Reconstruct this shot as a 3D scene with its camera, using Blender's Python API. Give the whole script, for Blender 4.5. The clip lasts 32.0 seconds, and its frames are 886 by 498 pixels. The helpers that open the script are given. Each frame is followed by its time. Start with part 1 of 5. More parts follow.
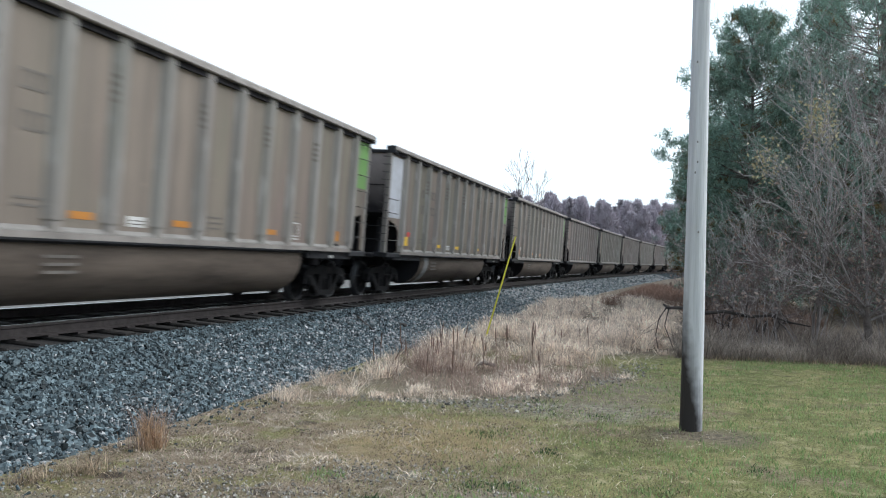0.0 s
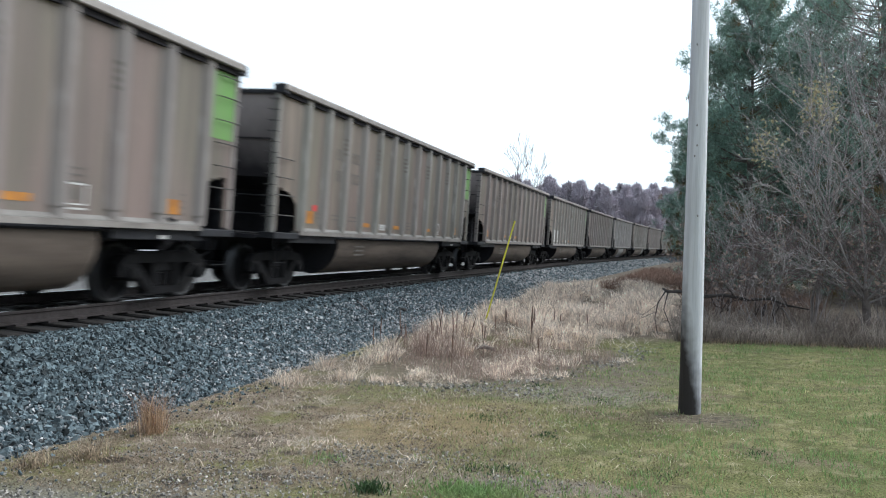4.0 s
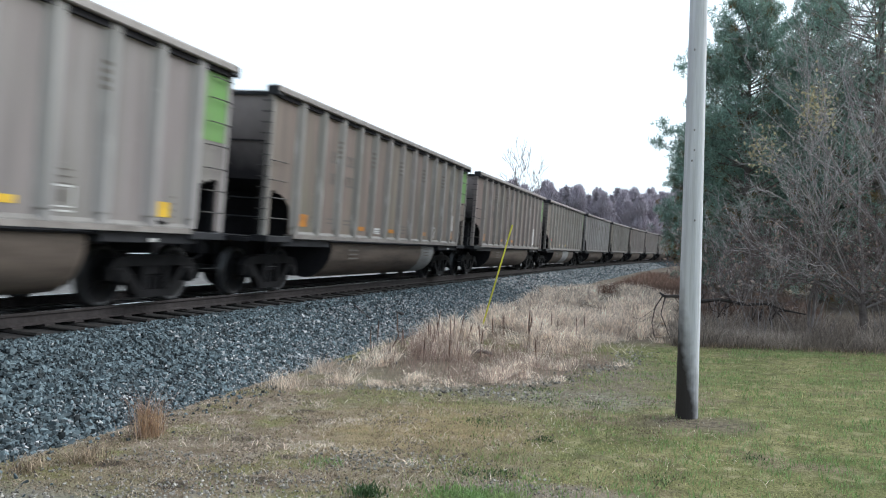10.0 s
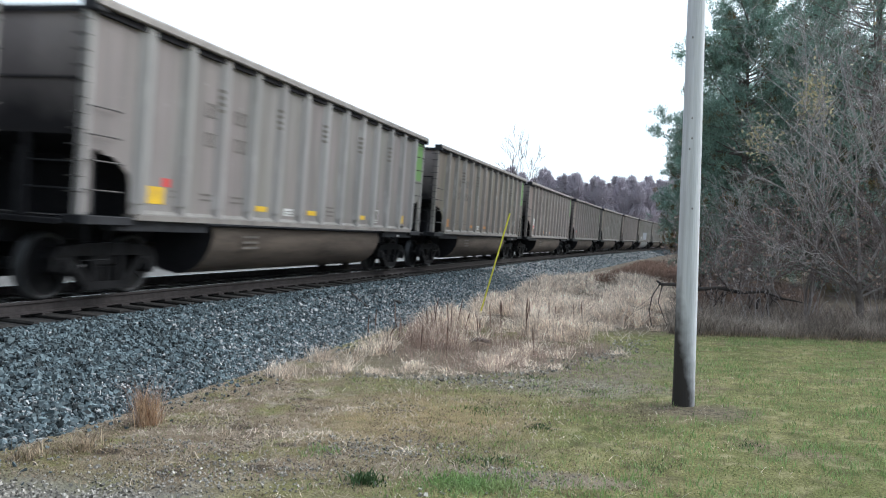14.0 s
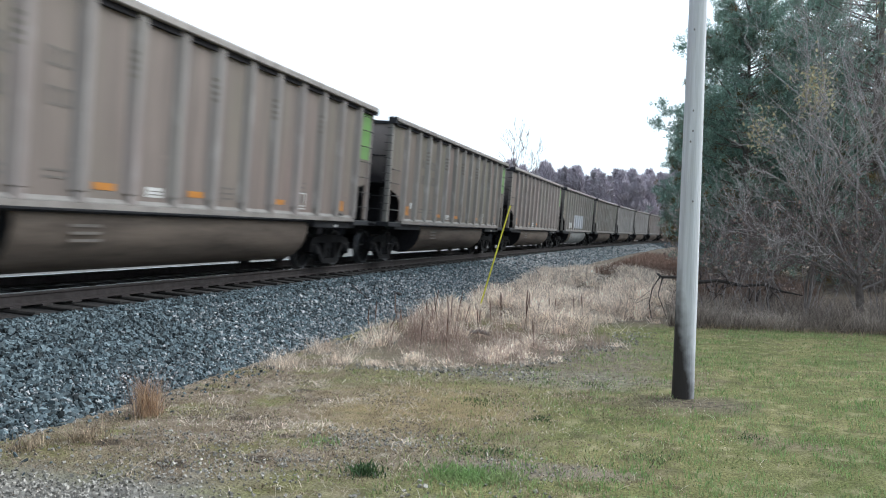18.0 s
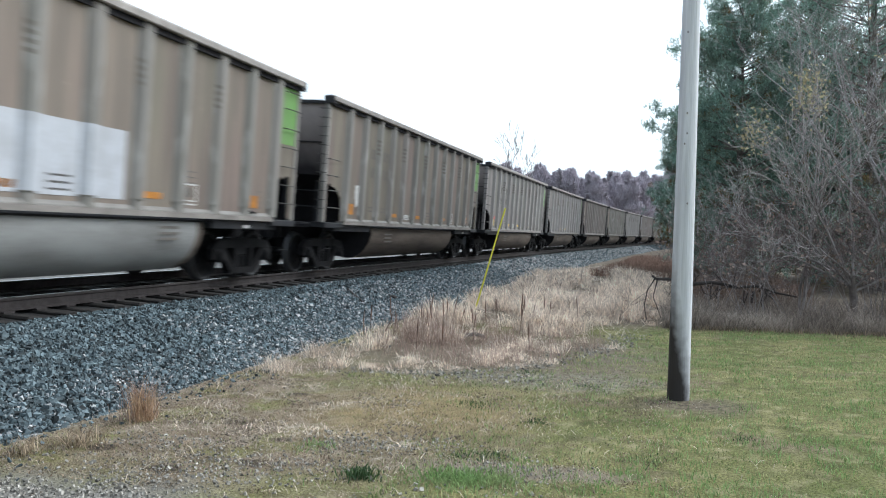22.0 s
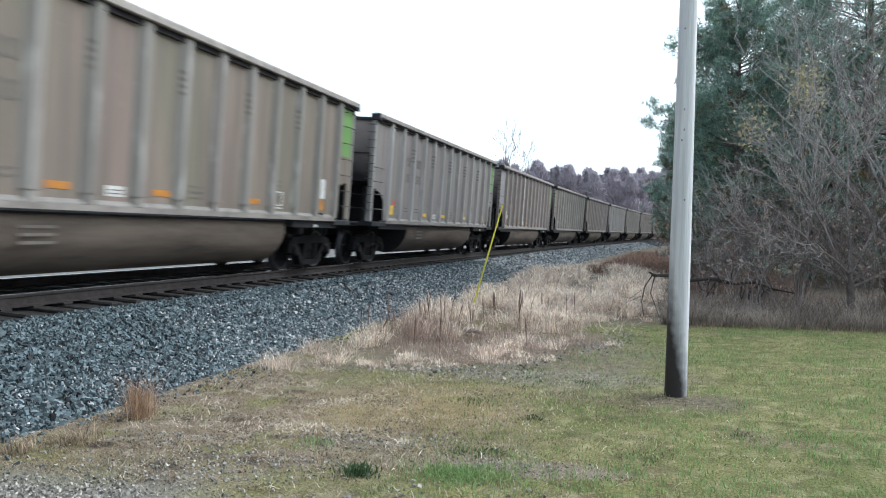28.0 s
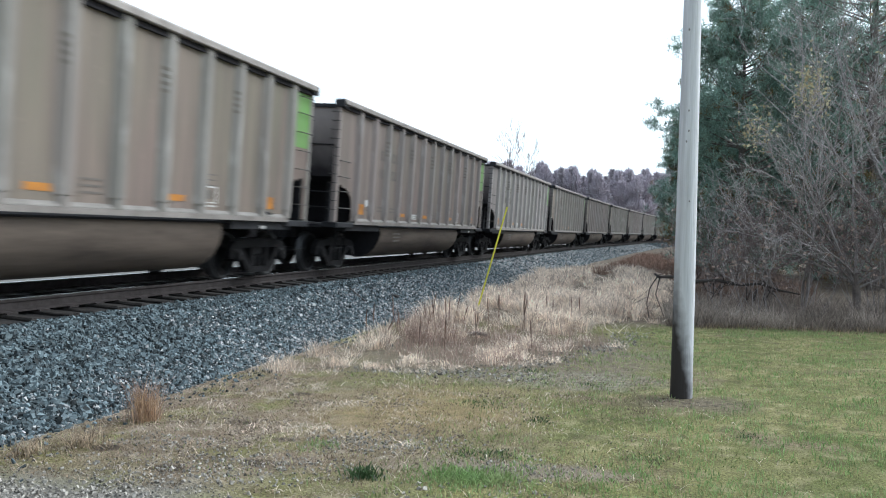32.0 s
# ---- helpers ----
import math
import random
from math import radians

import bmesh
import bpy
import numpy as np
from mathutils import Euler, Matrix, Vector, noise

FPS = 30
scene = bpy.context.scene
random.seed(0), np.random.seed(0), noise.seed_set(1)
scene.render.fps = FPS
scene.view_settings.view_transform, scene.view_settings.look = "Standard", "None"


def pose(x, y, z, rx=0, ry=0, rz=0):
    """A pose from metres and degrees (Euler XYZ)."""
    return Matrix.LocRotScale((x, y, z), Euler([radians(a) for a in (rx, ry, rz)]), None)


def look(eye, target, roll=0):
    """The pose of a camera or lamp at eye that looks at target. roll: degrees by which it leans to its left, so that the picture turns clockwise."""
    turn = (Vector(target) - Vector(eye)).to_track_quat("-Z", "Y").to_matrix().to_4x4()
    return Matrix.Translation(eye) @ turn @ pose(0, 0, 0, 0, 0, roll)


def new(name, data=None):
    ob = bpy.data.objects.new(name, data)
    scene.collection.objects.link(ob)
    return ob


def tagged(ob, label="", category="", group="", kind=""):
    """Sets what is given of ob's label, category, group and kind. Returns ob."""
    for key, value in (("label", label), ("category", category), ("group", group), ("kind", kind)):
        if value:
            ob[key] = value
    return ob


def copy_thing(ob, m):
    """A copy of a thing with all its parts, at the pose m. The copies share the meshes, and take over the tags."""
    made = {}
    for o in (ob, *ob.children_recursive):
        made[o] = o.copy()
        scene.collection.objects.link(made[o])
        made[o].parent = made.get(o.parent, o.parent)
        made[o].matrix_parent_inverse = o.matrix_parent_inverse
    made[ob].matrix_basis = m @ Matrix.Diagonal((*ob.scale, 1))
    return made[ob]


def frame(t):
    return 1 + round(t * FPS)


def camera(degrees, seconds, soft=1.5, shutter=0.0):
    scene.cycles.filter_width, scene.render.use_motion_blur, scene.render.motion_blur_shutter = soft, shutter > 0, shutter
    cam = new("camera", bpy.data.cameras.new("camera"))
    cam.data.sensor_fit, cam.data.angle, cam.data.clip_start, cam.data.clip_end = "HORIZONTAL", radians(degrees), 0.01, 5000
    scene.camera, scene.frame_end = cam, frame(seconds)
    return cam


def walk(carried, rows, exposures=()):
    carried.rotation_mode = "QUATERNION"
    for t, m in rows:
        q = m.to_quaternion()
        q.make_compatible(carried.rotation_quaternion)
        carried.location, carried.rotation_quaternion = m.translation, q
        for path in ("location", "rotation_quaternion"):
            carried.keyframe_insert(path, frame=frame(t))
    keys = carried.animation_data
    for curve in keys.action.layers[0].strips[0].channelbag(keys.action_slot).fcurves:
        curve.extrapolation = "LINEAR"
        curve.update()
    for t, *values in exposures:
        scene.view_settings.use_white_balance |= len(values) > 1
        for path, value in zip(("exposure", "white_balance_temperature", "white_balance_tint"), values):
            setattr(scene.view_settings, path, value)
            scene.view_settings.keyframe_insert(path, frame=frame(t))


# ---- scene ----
cam = camera(58.03, 32.0, soft=1.1, shutter=0.5)
EYE = Vector((0.0, 0.0, 1.7))


def view(pitch, turn, lean):
    p, a = radians(pitch), radians(turn)
    return look(EYE, EYE + Vector((math.cos(p) * math.sin(a), math.cos(p) * math.cos(a), math.sin(p))), lean)


walk(cam, [
    (0, view(1.22, -15.45, 0.32)),
    (0.5, view(1.19, -15.50, 0.28)),
    (1, view(1.07, -15.53, 0.23)),
    (1.5, view(0.81, -15.57, 0.15)),
    (2, view(0.51, -15.58, 0.07)),
    (2.5, view(0.29, -15.57, 0.05)),
    (3, view(0.17, -15.52, 0.07)),
    (3.5, view(0.11, -15.44, 0.07)),
    (5.5, view(0.18, -15.30, 0.20)),
    (6, view(0.20, -15.25, 0.16)),
    (6.5, view(0.23, -15.23, 0.16)),
    (7, view(0.26, -15.22, 0.17)),
    (7.5, view(0.29, -15.22, 0.19)),
    (8, view(0.32, -15.21, 0.22)),
    (8.5, view(0.35, -15.21, 0.23)),
    (9, view(0.36, -15.21, 0.23)),
    (9.5, view(0.37, -15.21, 0.24)),
    (10, view(0.40, -15.21, 0.26)),
    (10.5, view(0.42, -15.21, 0.28)),
    (11, view(0.42, -15.19, 0.29)),
    (11.5, view(0.33, -15.15, 0.26)),
    (12, view(0.16, -15.10, 0.23)),
    (12.5, view(-0.05, -15.06, 0.22)),
    (13, view(-0.21, -15.03, 0.18)),
    (13.5, view(-0.33, -15.02, 0.18)),
    (14, view(-0.43, -15.03, 0.22)),
    (14.5, view(-0.51, -15.05, 0.26)),
    (16.5, view(-0.96, -15.13, 0.46)),
    (17, view(-0.99, -15.12, 0.43)),
    (17.5, view(-1.00, -15.09, 0.41)),
    (18, view(-1.00, -15.05, 0.38)),
    (18.5, view(-0.97, -15.01, 0.33)),
    (19, view(-0.93, -14.97, 0.30)),
    (19.5, view(-0.87, -14.94, 0.27)),
    (20, view(-0.81, -14.90, 0.23)),
    (20.5, view(-0.78, -14.85, 0.21)),
    (21, view(-0.78, -14.80, 0.19)),
    (21.5, view(-0.80, -14.74, 0.17)),
    (22, view(-0.79, -14.70, 0.17)),
    (22.5, view(-0.72, -14.68, 0.22)),
    (23, view(-0.61, -14.68, 0.31)),
    (23.5, view(-0.50, -14.67, 0.41)),
    (24, view(-0.45, -14.65, 0.47)),
    (24.5, view(-0.47, -14.62, 0.47)),
    (25, view(-0.53, -14.58, 0.43)),
    (25.5, view(-0.63, -14.55, 0.37)),
    (27.5, view(-0.97, -14.49, 0.11)),
    (28, view(-1.02, -14.52, 0.08)),
    (28.5, view(-1.04, -14.59, 0.02)),
    (29, view(-1.05, -14.65, -0.02)),
    (29.5, view(-1.05, -14.70, -0.07)),
    (30, view(-1.04, -14.75, -0.11)),
    (30.5, view(-1.02, -14.78, -0.15)),
    (31, view(-0.98, -14.81, -0.17)),
    (31.5, view(-0.93, -14.83, -0.16)),
    (32, view(-0.86, -14.85, -0.13)),
], exposures=[(0, 0.34, 6215, 7), (9, 0.35, 6200, 7), (13, 0.41, 6190, 7), (17, 0.45, 6170, 7), (21, 0.49, 6160, 6), (28, 0.57, 6140, 6), (32, 0.53, 6130, 6)])

# ---- world, sun ----
world = bpy.data.worlds.new("overcast_evening")
scene.world = world
world.use_nodes = True
_n, _l = world.node_tree.nodes, world.node_tree.links
_bg = _n["Background"]
_sky = _n.new("ShaderNodeTexSky")
_sky.sky_type = "NISHITA"
_sky.sun_disc = False
_sky.sun_elevation, _sky.sun_rotation = radians(36), radians(55)
_sky.air_density, _sky.dust_density, _sky.ozone_density = 1.0, 4.0, 1.0
_mix = _n.new("ShaderNodeMix")
_mix.data_type = "RGBA"
_mix.inputs["Factor"].default_value = 0.8
_mix.inputs["B"].default_value = (10.1, 11.3, 12.35, 1)
_l.new(_sky.outputs["Color"], _mix.inputs["A"])
# overcast, and brighter towards the low sun ahead
_dir = _n.new("ShaderNodeTexCoord")
_dot = _n.new("ShaderNodeVectorMath")
_dot.operation = "DOT_PRODUCT"
_dot.inputs[1].default_value = (0.45, 0.88, 0.15)
_l.new(_dir.outputs["Generated"], _dot.inputs[0])
_ramp = _n.new("ShaderNodeMapRange")
_ramp.inputs["From Min"].default_value, _ramp.inputs["From Max"].default_value = -1.0, 0.9
_ramp.inputs["To Min"].default_value, _ramp.inputs["To Max"].default_value = 0.45, 1.32
_l.new(_dot.outputs["Value"], _ramp.inputs["Value"])
_scale = _n.new("ShaderNodeVectorMath")
_scale.operation = "SCALE"
_l.new(_mix.outputs["Result"], _scale.inputs[0])
_l.new(_ramp.outputs["Result"], _scale.inputs["Scale"])
_l.new(_scale.outputs["Vector"], _bg.inputs["Color"])
_bg.inputs["Strength"].default_value = 0.086

sun = new("sun", bpy.data.lights.new("sun", "SUN"))
sun.data.energy, sun.data.angle, sun.data.color = 1.9, radians(40), (1.0, 0.98, 0.95)
sun.matrix_world = look((40, 40, 36), (0, 12, 0))

# ---- materials ----
def mat(name, base, other=None, rough=0.8, metal=0.0, scale=6.0, detail=6.0, bump=0.15, fine=60.0, spread=(0.35, 0.65), stretch=(1, 1, 1), rand=0.0, spec=0.5, thin=0.0):
    """A surface of two colours mixed by coarse and fine noise, with relief."""
    m = bpy.data.materials.new(name)
    m.use_nodes = True
    n, l = m.node_tree.nodes, m.node_tree.links
    b = n["Principled BSDF"]
    b.inputs["Roughness"].default_value, b.inputs["Metallic"].default_value = rough, metal
    b.inputs["Specular IOR Level"].default_value = spec
    other = other or tuple(c * 0.6 for c in base)
    co = n.new("ShaderNodeTexCoord")
    mp = n.new("ShaderNodeMapping")
    mp.inputs["Scale"].default_value = stretch
    l.new(co.outputs["Object"], mp.inputs["Vector"])
    big, small = n.new("ShaderNodeTexNoise"), n.new("ShaderNodeTexNoise")
    big.inputs["Scale"].default_value, big.inputs["Detail"].default_value = scale, detail
    small.inputs["Scale"].default_value, small.inputs["Detail"].default_value = fine, 3
    for t in (big, small):
        l.new(mp.outputs["Vector"], t.inputs["Vector"])
    ramp = n.new("ShaderNodeMapRange")
    ramp.inputs["From Min"].default_value, ramp.inputs["From Max"].default_value = spread
    add = n.new("ShaderNodeMath")
    add.operation = "MULTIPLY_ADD"
    add.inputs[1].default_value = 0.35
    l.new(small.outputs["Fac"], add.inputs[0])
    sub = n.new("ShaderNodeMath")
    sub.operation = "SUBTRACT"
    sub.inputs[1].default_value = 0.175
    l.new(big.outputs["Fac"], sub.inputs[0])
    l.new(sub.outputs[0], add.inputs[2])
    l.new(add.outputs[0], ramp.inputs["Value"])
    mix = n.new("ShaderNodeMix")
    mix.data_type = "RGBA"
    mix.inputs["A"].default_value, mix.inputs["B"].default_value = (*base, 1), (*other, 1)
    l.new(ramp.outputs["Result"], mix.inputs["Factor"])
    colour = mix.outputs["Result"]
    if rand:
        info = n.new("ShaderNodeObjectInfo")
        geo = n.new("ShaderNodeNewGeometry")
        s = n.new("ShaderNodeMath")
        s.operation = "ADD"
        l.new(info.outputs["Random"], s.inputs[0])
        l.new(geo.outputs["Random Per Island"], s.inputs[1])
        fr = n.new("ShaderNodeMath")
        fr.operation = "FRACT"
        l.new(s.outputs[0], fr.inputs[0])
        mr = n.new("ShaderNodeMapRange")
        mr.inputs["To Min"].default_value, mr.inputs["To Max"].default_value = 1 - rand, 1 + rand
        l.new(fr.outputs[0], mr.inputs["Value"])
        hs = n.new("ShaderNodeHueSaturation")
        l.new(mr.outputs["Result"], hs.inputs["Value"])
        l.new(colour, hs.inputs["Color"])
        colour = hs.outputs["Color"]
    l.new(colour, b.inputs["Base Color"])
    if thin:
        tl, ms = n.new("ShaderNodeBsdfTranslucent"), n.new("ShaderNodeMixShader")
        l.new(colour, tl.inputs["Color"])
        ms.inputs[0].default_value = thin
        l.new(b.outputs[0], ms.inputs[1])
        l.new(tl.outputs[0], ms.inputs[2])
        l.new(ms.outputs[0], n["Material Output"].inputs["Surface"])
    if bump:
        bp = n.new("ShaderNodeBump")
        bp.inputs["Strength"].default_value, bp.inputs["Distance"].default_value = bump, 0.02
        l.new(small.outputs["Fac"], bp.inputs["Height"])
        l.new(bp.outputs["Normal"], b.inputs["Normal"])
    return m


def car_skin(name, base, dull, olive, rose, rough=0.62, chipped=0.0):
    """Weathered aluminium sheet: broad stains of dust, streaks down the sheet and fine speckle, different on each car."""
    m = bpy.data.materials.new(name)
    m.use_nodes = True
    n, l = m.node_tree.nodes, m.node_tree.links
    b = n["Principled BSDF"]
    b.inputs["Roughness"].default_value, b.inputs["Specular IOR Level"].default_value = rough, 0.25
    co, info = n.new("ShaderNodeTexCoord"), n.new("ShaderNodeObjectInfo")
    off = n.new("ShaderNodeVectorMath")
    off.operation = "MULTIPLY_ADD"
    off.inputs[1].default_value = (0, 37, 0)
    l.new(info.outputs["Random"], off.inputs[0])
    l.new(co.outputs["Object"], off.inputs[2])

    def field(scale, stretch, a, c, detail=6):
        mp, t, r = n.new("ShaderNodeMapping"), n.new("ShaderNodeTexNoise"), n.new("ShaderNodeMapRange")
        mp.inputs["Scale"].default_value = stretch
        l.new(off.outputs["Vector"], mp.inputs["Vector"])
        t.inputs["Scale"].default_value, t.inputs["Detail"].default_value = scale, detail
        l.new(mp.outputs["Vector"], t.inputs["Vector"])
        r.inputs["From Min"].default_value, r.inputs["From Max"].default_value = a, c
        l.new(t.outputs["Fac"], r.inputs["Value"])
        return r.outputs["Result"]

    def mix(f, a, c, most=1.0):
        x, k = n.new("ShaderNodeMix"), n.new("ShaderNodeMath")
        x.data_type, k.operation = "RGBA", "MULTIPLY"
        k.inputs[1].default_value = most
        l.new(f, k.inputs[0])
        for sock, v in (("A", a), ("B", c)):
            if isinstance(v, tuple):
                x.inputs[sock].default_value = (*v, 1)
            else:
                l.new(v, x.inputs[sock])
        l.new(k.outputs[0], x.inputs["Factor"])
        return x.outputs["Result"]

    col = mix(field(0.55, (1, 1, 0.25), 0.44, 0.6), base, olive, 0.85)
    col = mix(field(0.5, (1, 1.3, 0.4), 0.48, 0.62), col, rose, 0.85)
    col = mix(field(1.5, (2.2, 2.2, 0.2), 0.36, 0.8, 8), col, dull, 0.9)
    col = mix(field(7.0, (1, 1.6, 0.12), 0.56, 0.78, 6), col, dull, 0.55)
    col = mix(field(11.0, (1, 1, 1), 0.68, 0.78, 4), col, tuple(min(1, c * 1.5) for c in base), 0.5)
    if chipped:
        col = mix(field(2.6, (1, 2.0, 0.6), 0.55, 0.72, 5), col, (0.56, 0.55, 0.54), chipped)
    l.new(col, b.inputs["Base Color"])
    bp = n.new("ShaderNodeBump")
    bp.inputs["Strength"].default_value, bp.inputs["Distance"].default_value = 0.25, 0.02
    l.new(field(1.3, (1, 1, 1), 0.2, 0.8, 3), bp.inputs["Height"])
    l.new(bp.outputs["Normal"], b.inputs["Normal"])
    return m


def soot_shade_end():
    """End sheet: dusty metal above, coal soot and the gap's painted shade darkening its foot in uneven clouds."""
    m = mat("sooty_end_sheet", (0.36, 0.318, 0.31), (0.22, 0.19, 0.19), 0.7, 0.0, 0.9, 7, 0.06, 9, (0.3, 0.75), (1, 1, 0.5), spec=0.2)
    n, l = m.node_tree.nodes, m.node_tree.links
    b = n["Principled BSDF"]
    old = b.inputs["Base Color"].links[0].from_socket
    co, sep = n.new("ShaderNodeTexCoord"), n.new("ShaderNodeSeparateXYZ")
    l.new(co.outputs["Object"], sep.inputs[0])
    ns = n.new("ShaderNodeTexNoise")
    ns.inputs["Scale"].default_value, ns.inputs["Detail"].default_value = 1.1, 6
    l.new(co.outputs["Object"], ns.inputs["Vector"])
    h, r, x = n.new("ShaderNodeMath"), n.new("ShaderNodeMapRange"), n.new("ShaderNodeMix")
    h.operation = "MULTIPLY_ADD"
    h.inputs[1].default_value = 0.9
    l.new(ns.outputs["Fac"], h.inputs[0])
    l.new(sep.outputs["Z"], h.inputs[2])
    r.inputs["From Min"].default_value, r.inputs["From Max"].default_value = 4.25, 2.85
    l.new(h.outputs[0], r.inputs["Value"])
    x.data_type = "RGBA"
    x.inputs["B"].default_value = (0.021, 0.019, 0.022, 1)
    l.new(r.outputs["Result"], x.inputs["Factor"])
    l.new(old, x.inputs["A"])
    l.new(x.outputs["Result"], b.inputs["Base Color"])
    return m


M_CAR = [
    car_skin("weathered_aluminium_tan", (0.262, 0.218, 0.185), (0.132, 0.112, 0.102), (0.19, 0.178, 0.14), (0.252, 0.192, 0.174)),
    car_skin("weathered_aluminium_rose", (0.25, 0.207, 0.188), (0.13, 0.108, 0.102), (0.196, 0.178, 0.145), (0.26, 0.198, 0.183)),
    car_skin("weathered_aluminium_grey", (0.3, 0.277, 0.27), (0.165, 0.152, 0.152), (0.235, 0.228, 0.203), (0.288, 0.246, 0.247)),
]
M_RIB = [
    car_skin("rubbed_rib_tan", (0.305, 0.288, 0.275), (0.18, 0.168, 0.16), (0.24, 0.233, 0.212), (0.29, 0.257, 0.245), 0.5, 0.4),
    car_skin("rubbed_rib_rose", (0.29, 0.264, 0.258), (0.172, 0.152, 0.15), (0.265, 0.245, 0.228), (0.31, 0.26, 0.252), 0.5, 0.25),
    car_skin("rubbed_rib_grey", (0.385, 0.37, 0.368), (0.23, 0.218, 0.218), (0.32, 0.312, 0.3), (0.36, 0.33, 0.33), 0.5, 0.35),
]
M_END = soot_shade_end()
M_GRAB = mat("dull_grab_iron", (0.1, 0.092, 0.09), (0.05, 0.045, 0.045), 0.6, 0.2, 6, 5, 0.05, 30)
M_SILL = mat("blue_grey_steel_sill", (0.04, 0.041, 0.048), (0.02, 0.02, 0.024), 0.65, 0.0, 3, 6, 0.08, 20, spec=0.3)
M_LEDGE = mat("dust_pale_ledge", (0.28, 0.265, 0.252), (0.17, 0.157, 0.148), 0.65, 0, 4, 6, 0.04, 20, (0.3, 0.75), spec=0.3)
# trough: road grime, plus under-car shade put into a darker base than the sides
M_TUB = mat("road_grimed_trough", (0.162, 0.131, 0.111), (0.072, 0.058, 0.051), 0.7, 0, 1.6, 8, 0.05, 9, (0.3, 0.75), (2.2, 0.3, 2.2), spec=0.2)
# bed between the rails, with the train's shade painted into its colour
M_SHADEBED = mat("oily_track_bed", (0.03, 0.029, 0.031), (0.014, 0.0135, 0.015), 0.9, 0, 12, 6, 0.6, 50)
M_CHORD = mat("rubbed_aluminium", (0.33, 0.3, 0.285), (0.2, 0.18, 0.17), 0.55, 0.2, 3, 6, 0.05, 20, (0.35, 0.7), (1, 1, 1))
# near-black for coal soot and for shade painted into recessed parts
M_SOOT_SHADE = mat("coal_dusted_steel", (0.026, 0.025, 0.03), (0.015, 0.0145, 0.018), 0.85, 0.0, 2, 6, 0.1, 15, spec=0.25)
M_STEEL = mat("greasy_cast_steel", (0.013, 0.0125, 0.0145), (0.006, 0.006, 0.007), 0.8, 0.0, 5, 6, 0.2, 30, spec=0.2)
M_WHEEL = mat("worn_wheel_steel", (0.012, 0.0115, 0.0135), (0.007, 0.007, 0.008), 0.7, 0.0, 5, 5, 0.1, 30, spec=0.2)
M_TREAD = mat("bright_wheel_rim", (0.05, 0.052, 0.058), (0.025, 0.025, 0.028), 0.55, 0.3, 8, 4, 0.05, 40)
M_GREEN = mat("lime_green_paint", (0.15, 0.325, 0.085), (0.185, 0.265, 0.125), 0.6, 0, 1.6, 6, 0.04, 14, (0.35, 0.75), (1, 1, 0.5))
M_ORANGE = mat("orange_marker_film", (0.58, 0.24, 0.035), (0.36, 0.15, 0.04), 0.5, 0, 6, 5, 0.03, 30)
M_YELLOW = mat("yellow_marker_film", (0.85, 0.55, 0.03), (0.65, 0.4, 0.05), 0.5, 0, 6, 5, 0.03, 30)
M_WHITE = mat("white_stencil_paint", (0.72, 0.72, 0.72), (0.5, 0.49, 0.48), 0.6, 0, 6, 5, 0.03, 30)
M_PALE = mat("pale_primer_patch", (0.52, 0.54, 0.6), (0.42, 0.43, 0.47), 0.6, 0, 3, 5, 0.03, 20)
M_BAND = mat("grey_repainted_band", (0.3, 0.302, 0.305), (0.18, 0.176, 0.174), 0.65, 0, 1.8, 6, 0.03, 14, (0.35, 0.75), (2, 0.5, 2))
M_RED = mat("red_marker_film", (0.75, 0.07, 0.07), (0.5, 0.06, 0.06), 0.5, 0, 6, 5, 0.03, 30)
M_INK = mat("faded_black_stencil", (0.11, 0.1, 0.095), (0.17, 0.15, 0.135), 0.7, 0, 8, 5, 0.02, 30)
M_FAINT = mat("worn_black_stencil", (0.17, 0.152, 0.138), (0.215, 0.19, 0.17), 0.7, 0, 8, 5, 0.02, 30)
M_RAIL = mat("rusty_rail_steel", (0.066, 0.057, 0.058), (0.044, 0.038, 0.038), 0.75, 0.1, 8, 6, 0.2, 40, spec=0.25)
M_RAILTOP = mat("polished_rail_head", (0.5, 0.48, 0.47), (0.38, 0.36, 0.35), 0.25, 1.0, 8, 3, 0.02, 40)
M_TIE = mat("creosoted_timber", (0.03, 0.026, 0.025), (0.012, 0.011, 0.011), 0.85, 0, 4, 7, 0.5, 25, (0.3, 0.7), (4, 1, 4), 0.35)
M_STONE = mat("crushed_granite", (0.145, 0.186, 0.204), (0.046, 0.063, 0.074), 0.85, 0, 9, 5, 0.0, 60, (0.3, 0.7), (1, 1, 1), 0.8)
M_BED = mat("ballast_bed", (0.05, 0.062, 0.072), (0.015, 0.018, 0.021), 0.95, 0, 14, 8, 0.8, 60)
M_ROD = mat("yellow_plastic_rod", (0.88, 0.82, 0.08), (0.75, 0.68, 0.08), 0.45, 0, 8, 4, 0.02, 30)
M_BARK = mat("grey_brown_bark", (0.24, 0.21, 0.195), (0.13, 0.11, 0.105), 0.9, 0, 6, 6, 0.5, 30)
M_TWIG = mat("bare_twig", (0.52, 0.48, 0.487), (0.33, 0.3, 0.305), 0.9, 0, 3, 4, 0.1, 30, (0.3, 0.7), (1, 1, 1), 0.4)
M_TWIGR = mat("reddish_twig", (0.25, 0.208, 0.205), (0.155, 0.127, 0.126), 0.9, 0, 3, 4, 0.1, 30, (0.3, 0.7), (1, 1, 1), 0.4)
M_NEEDLE = mat("pine_needles", (0.215, 0.33, 0.285), (0.295, 0.405, 0.335), 0.7, 0, 1.2, 4, 0.0, 12, (0.35, 0.65), (1, 1, 1), 0.5, thin=0.45)
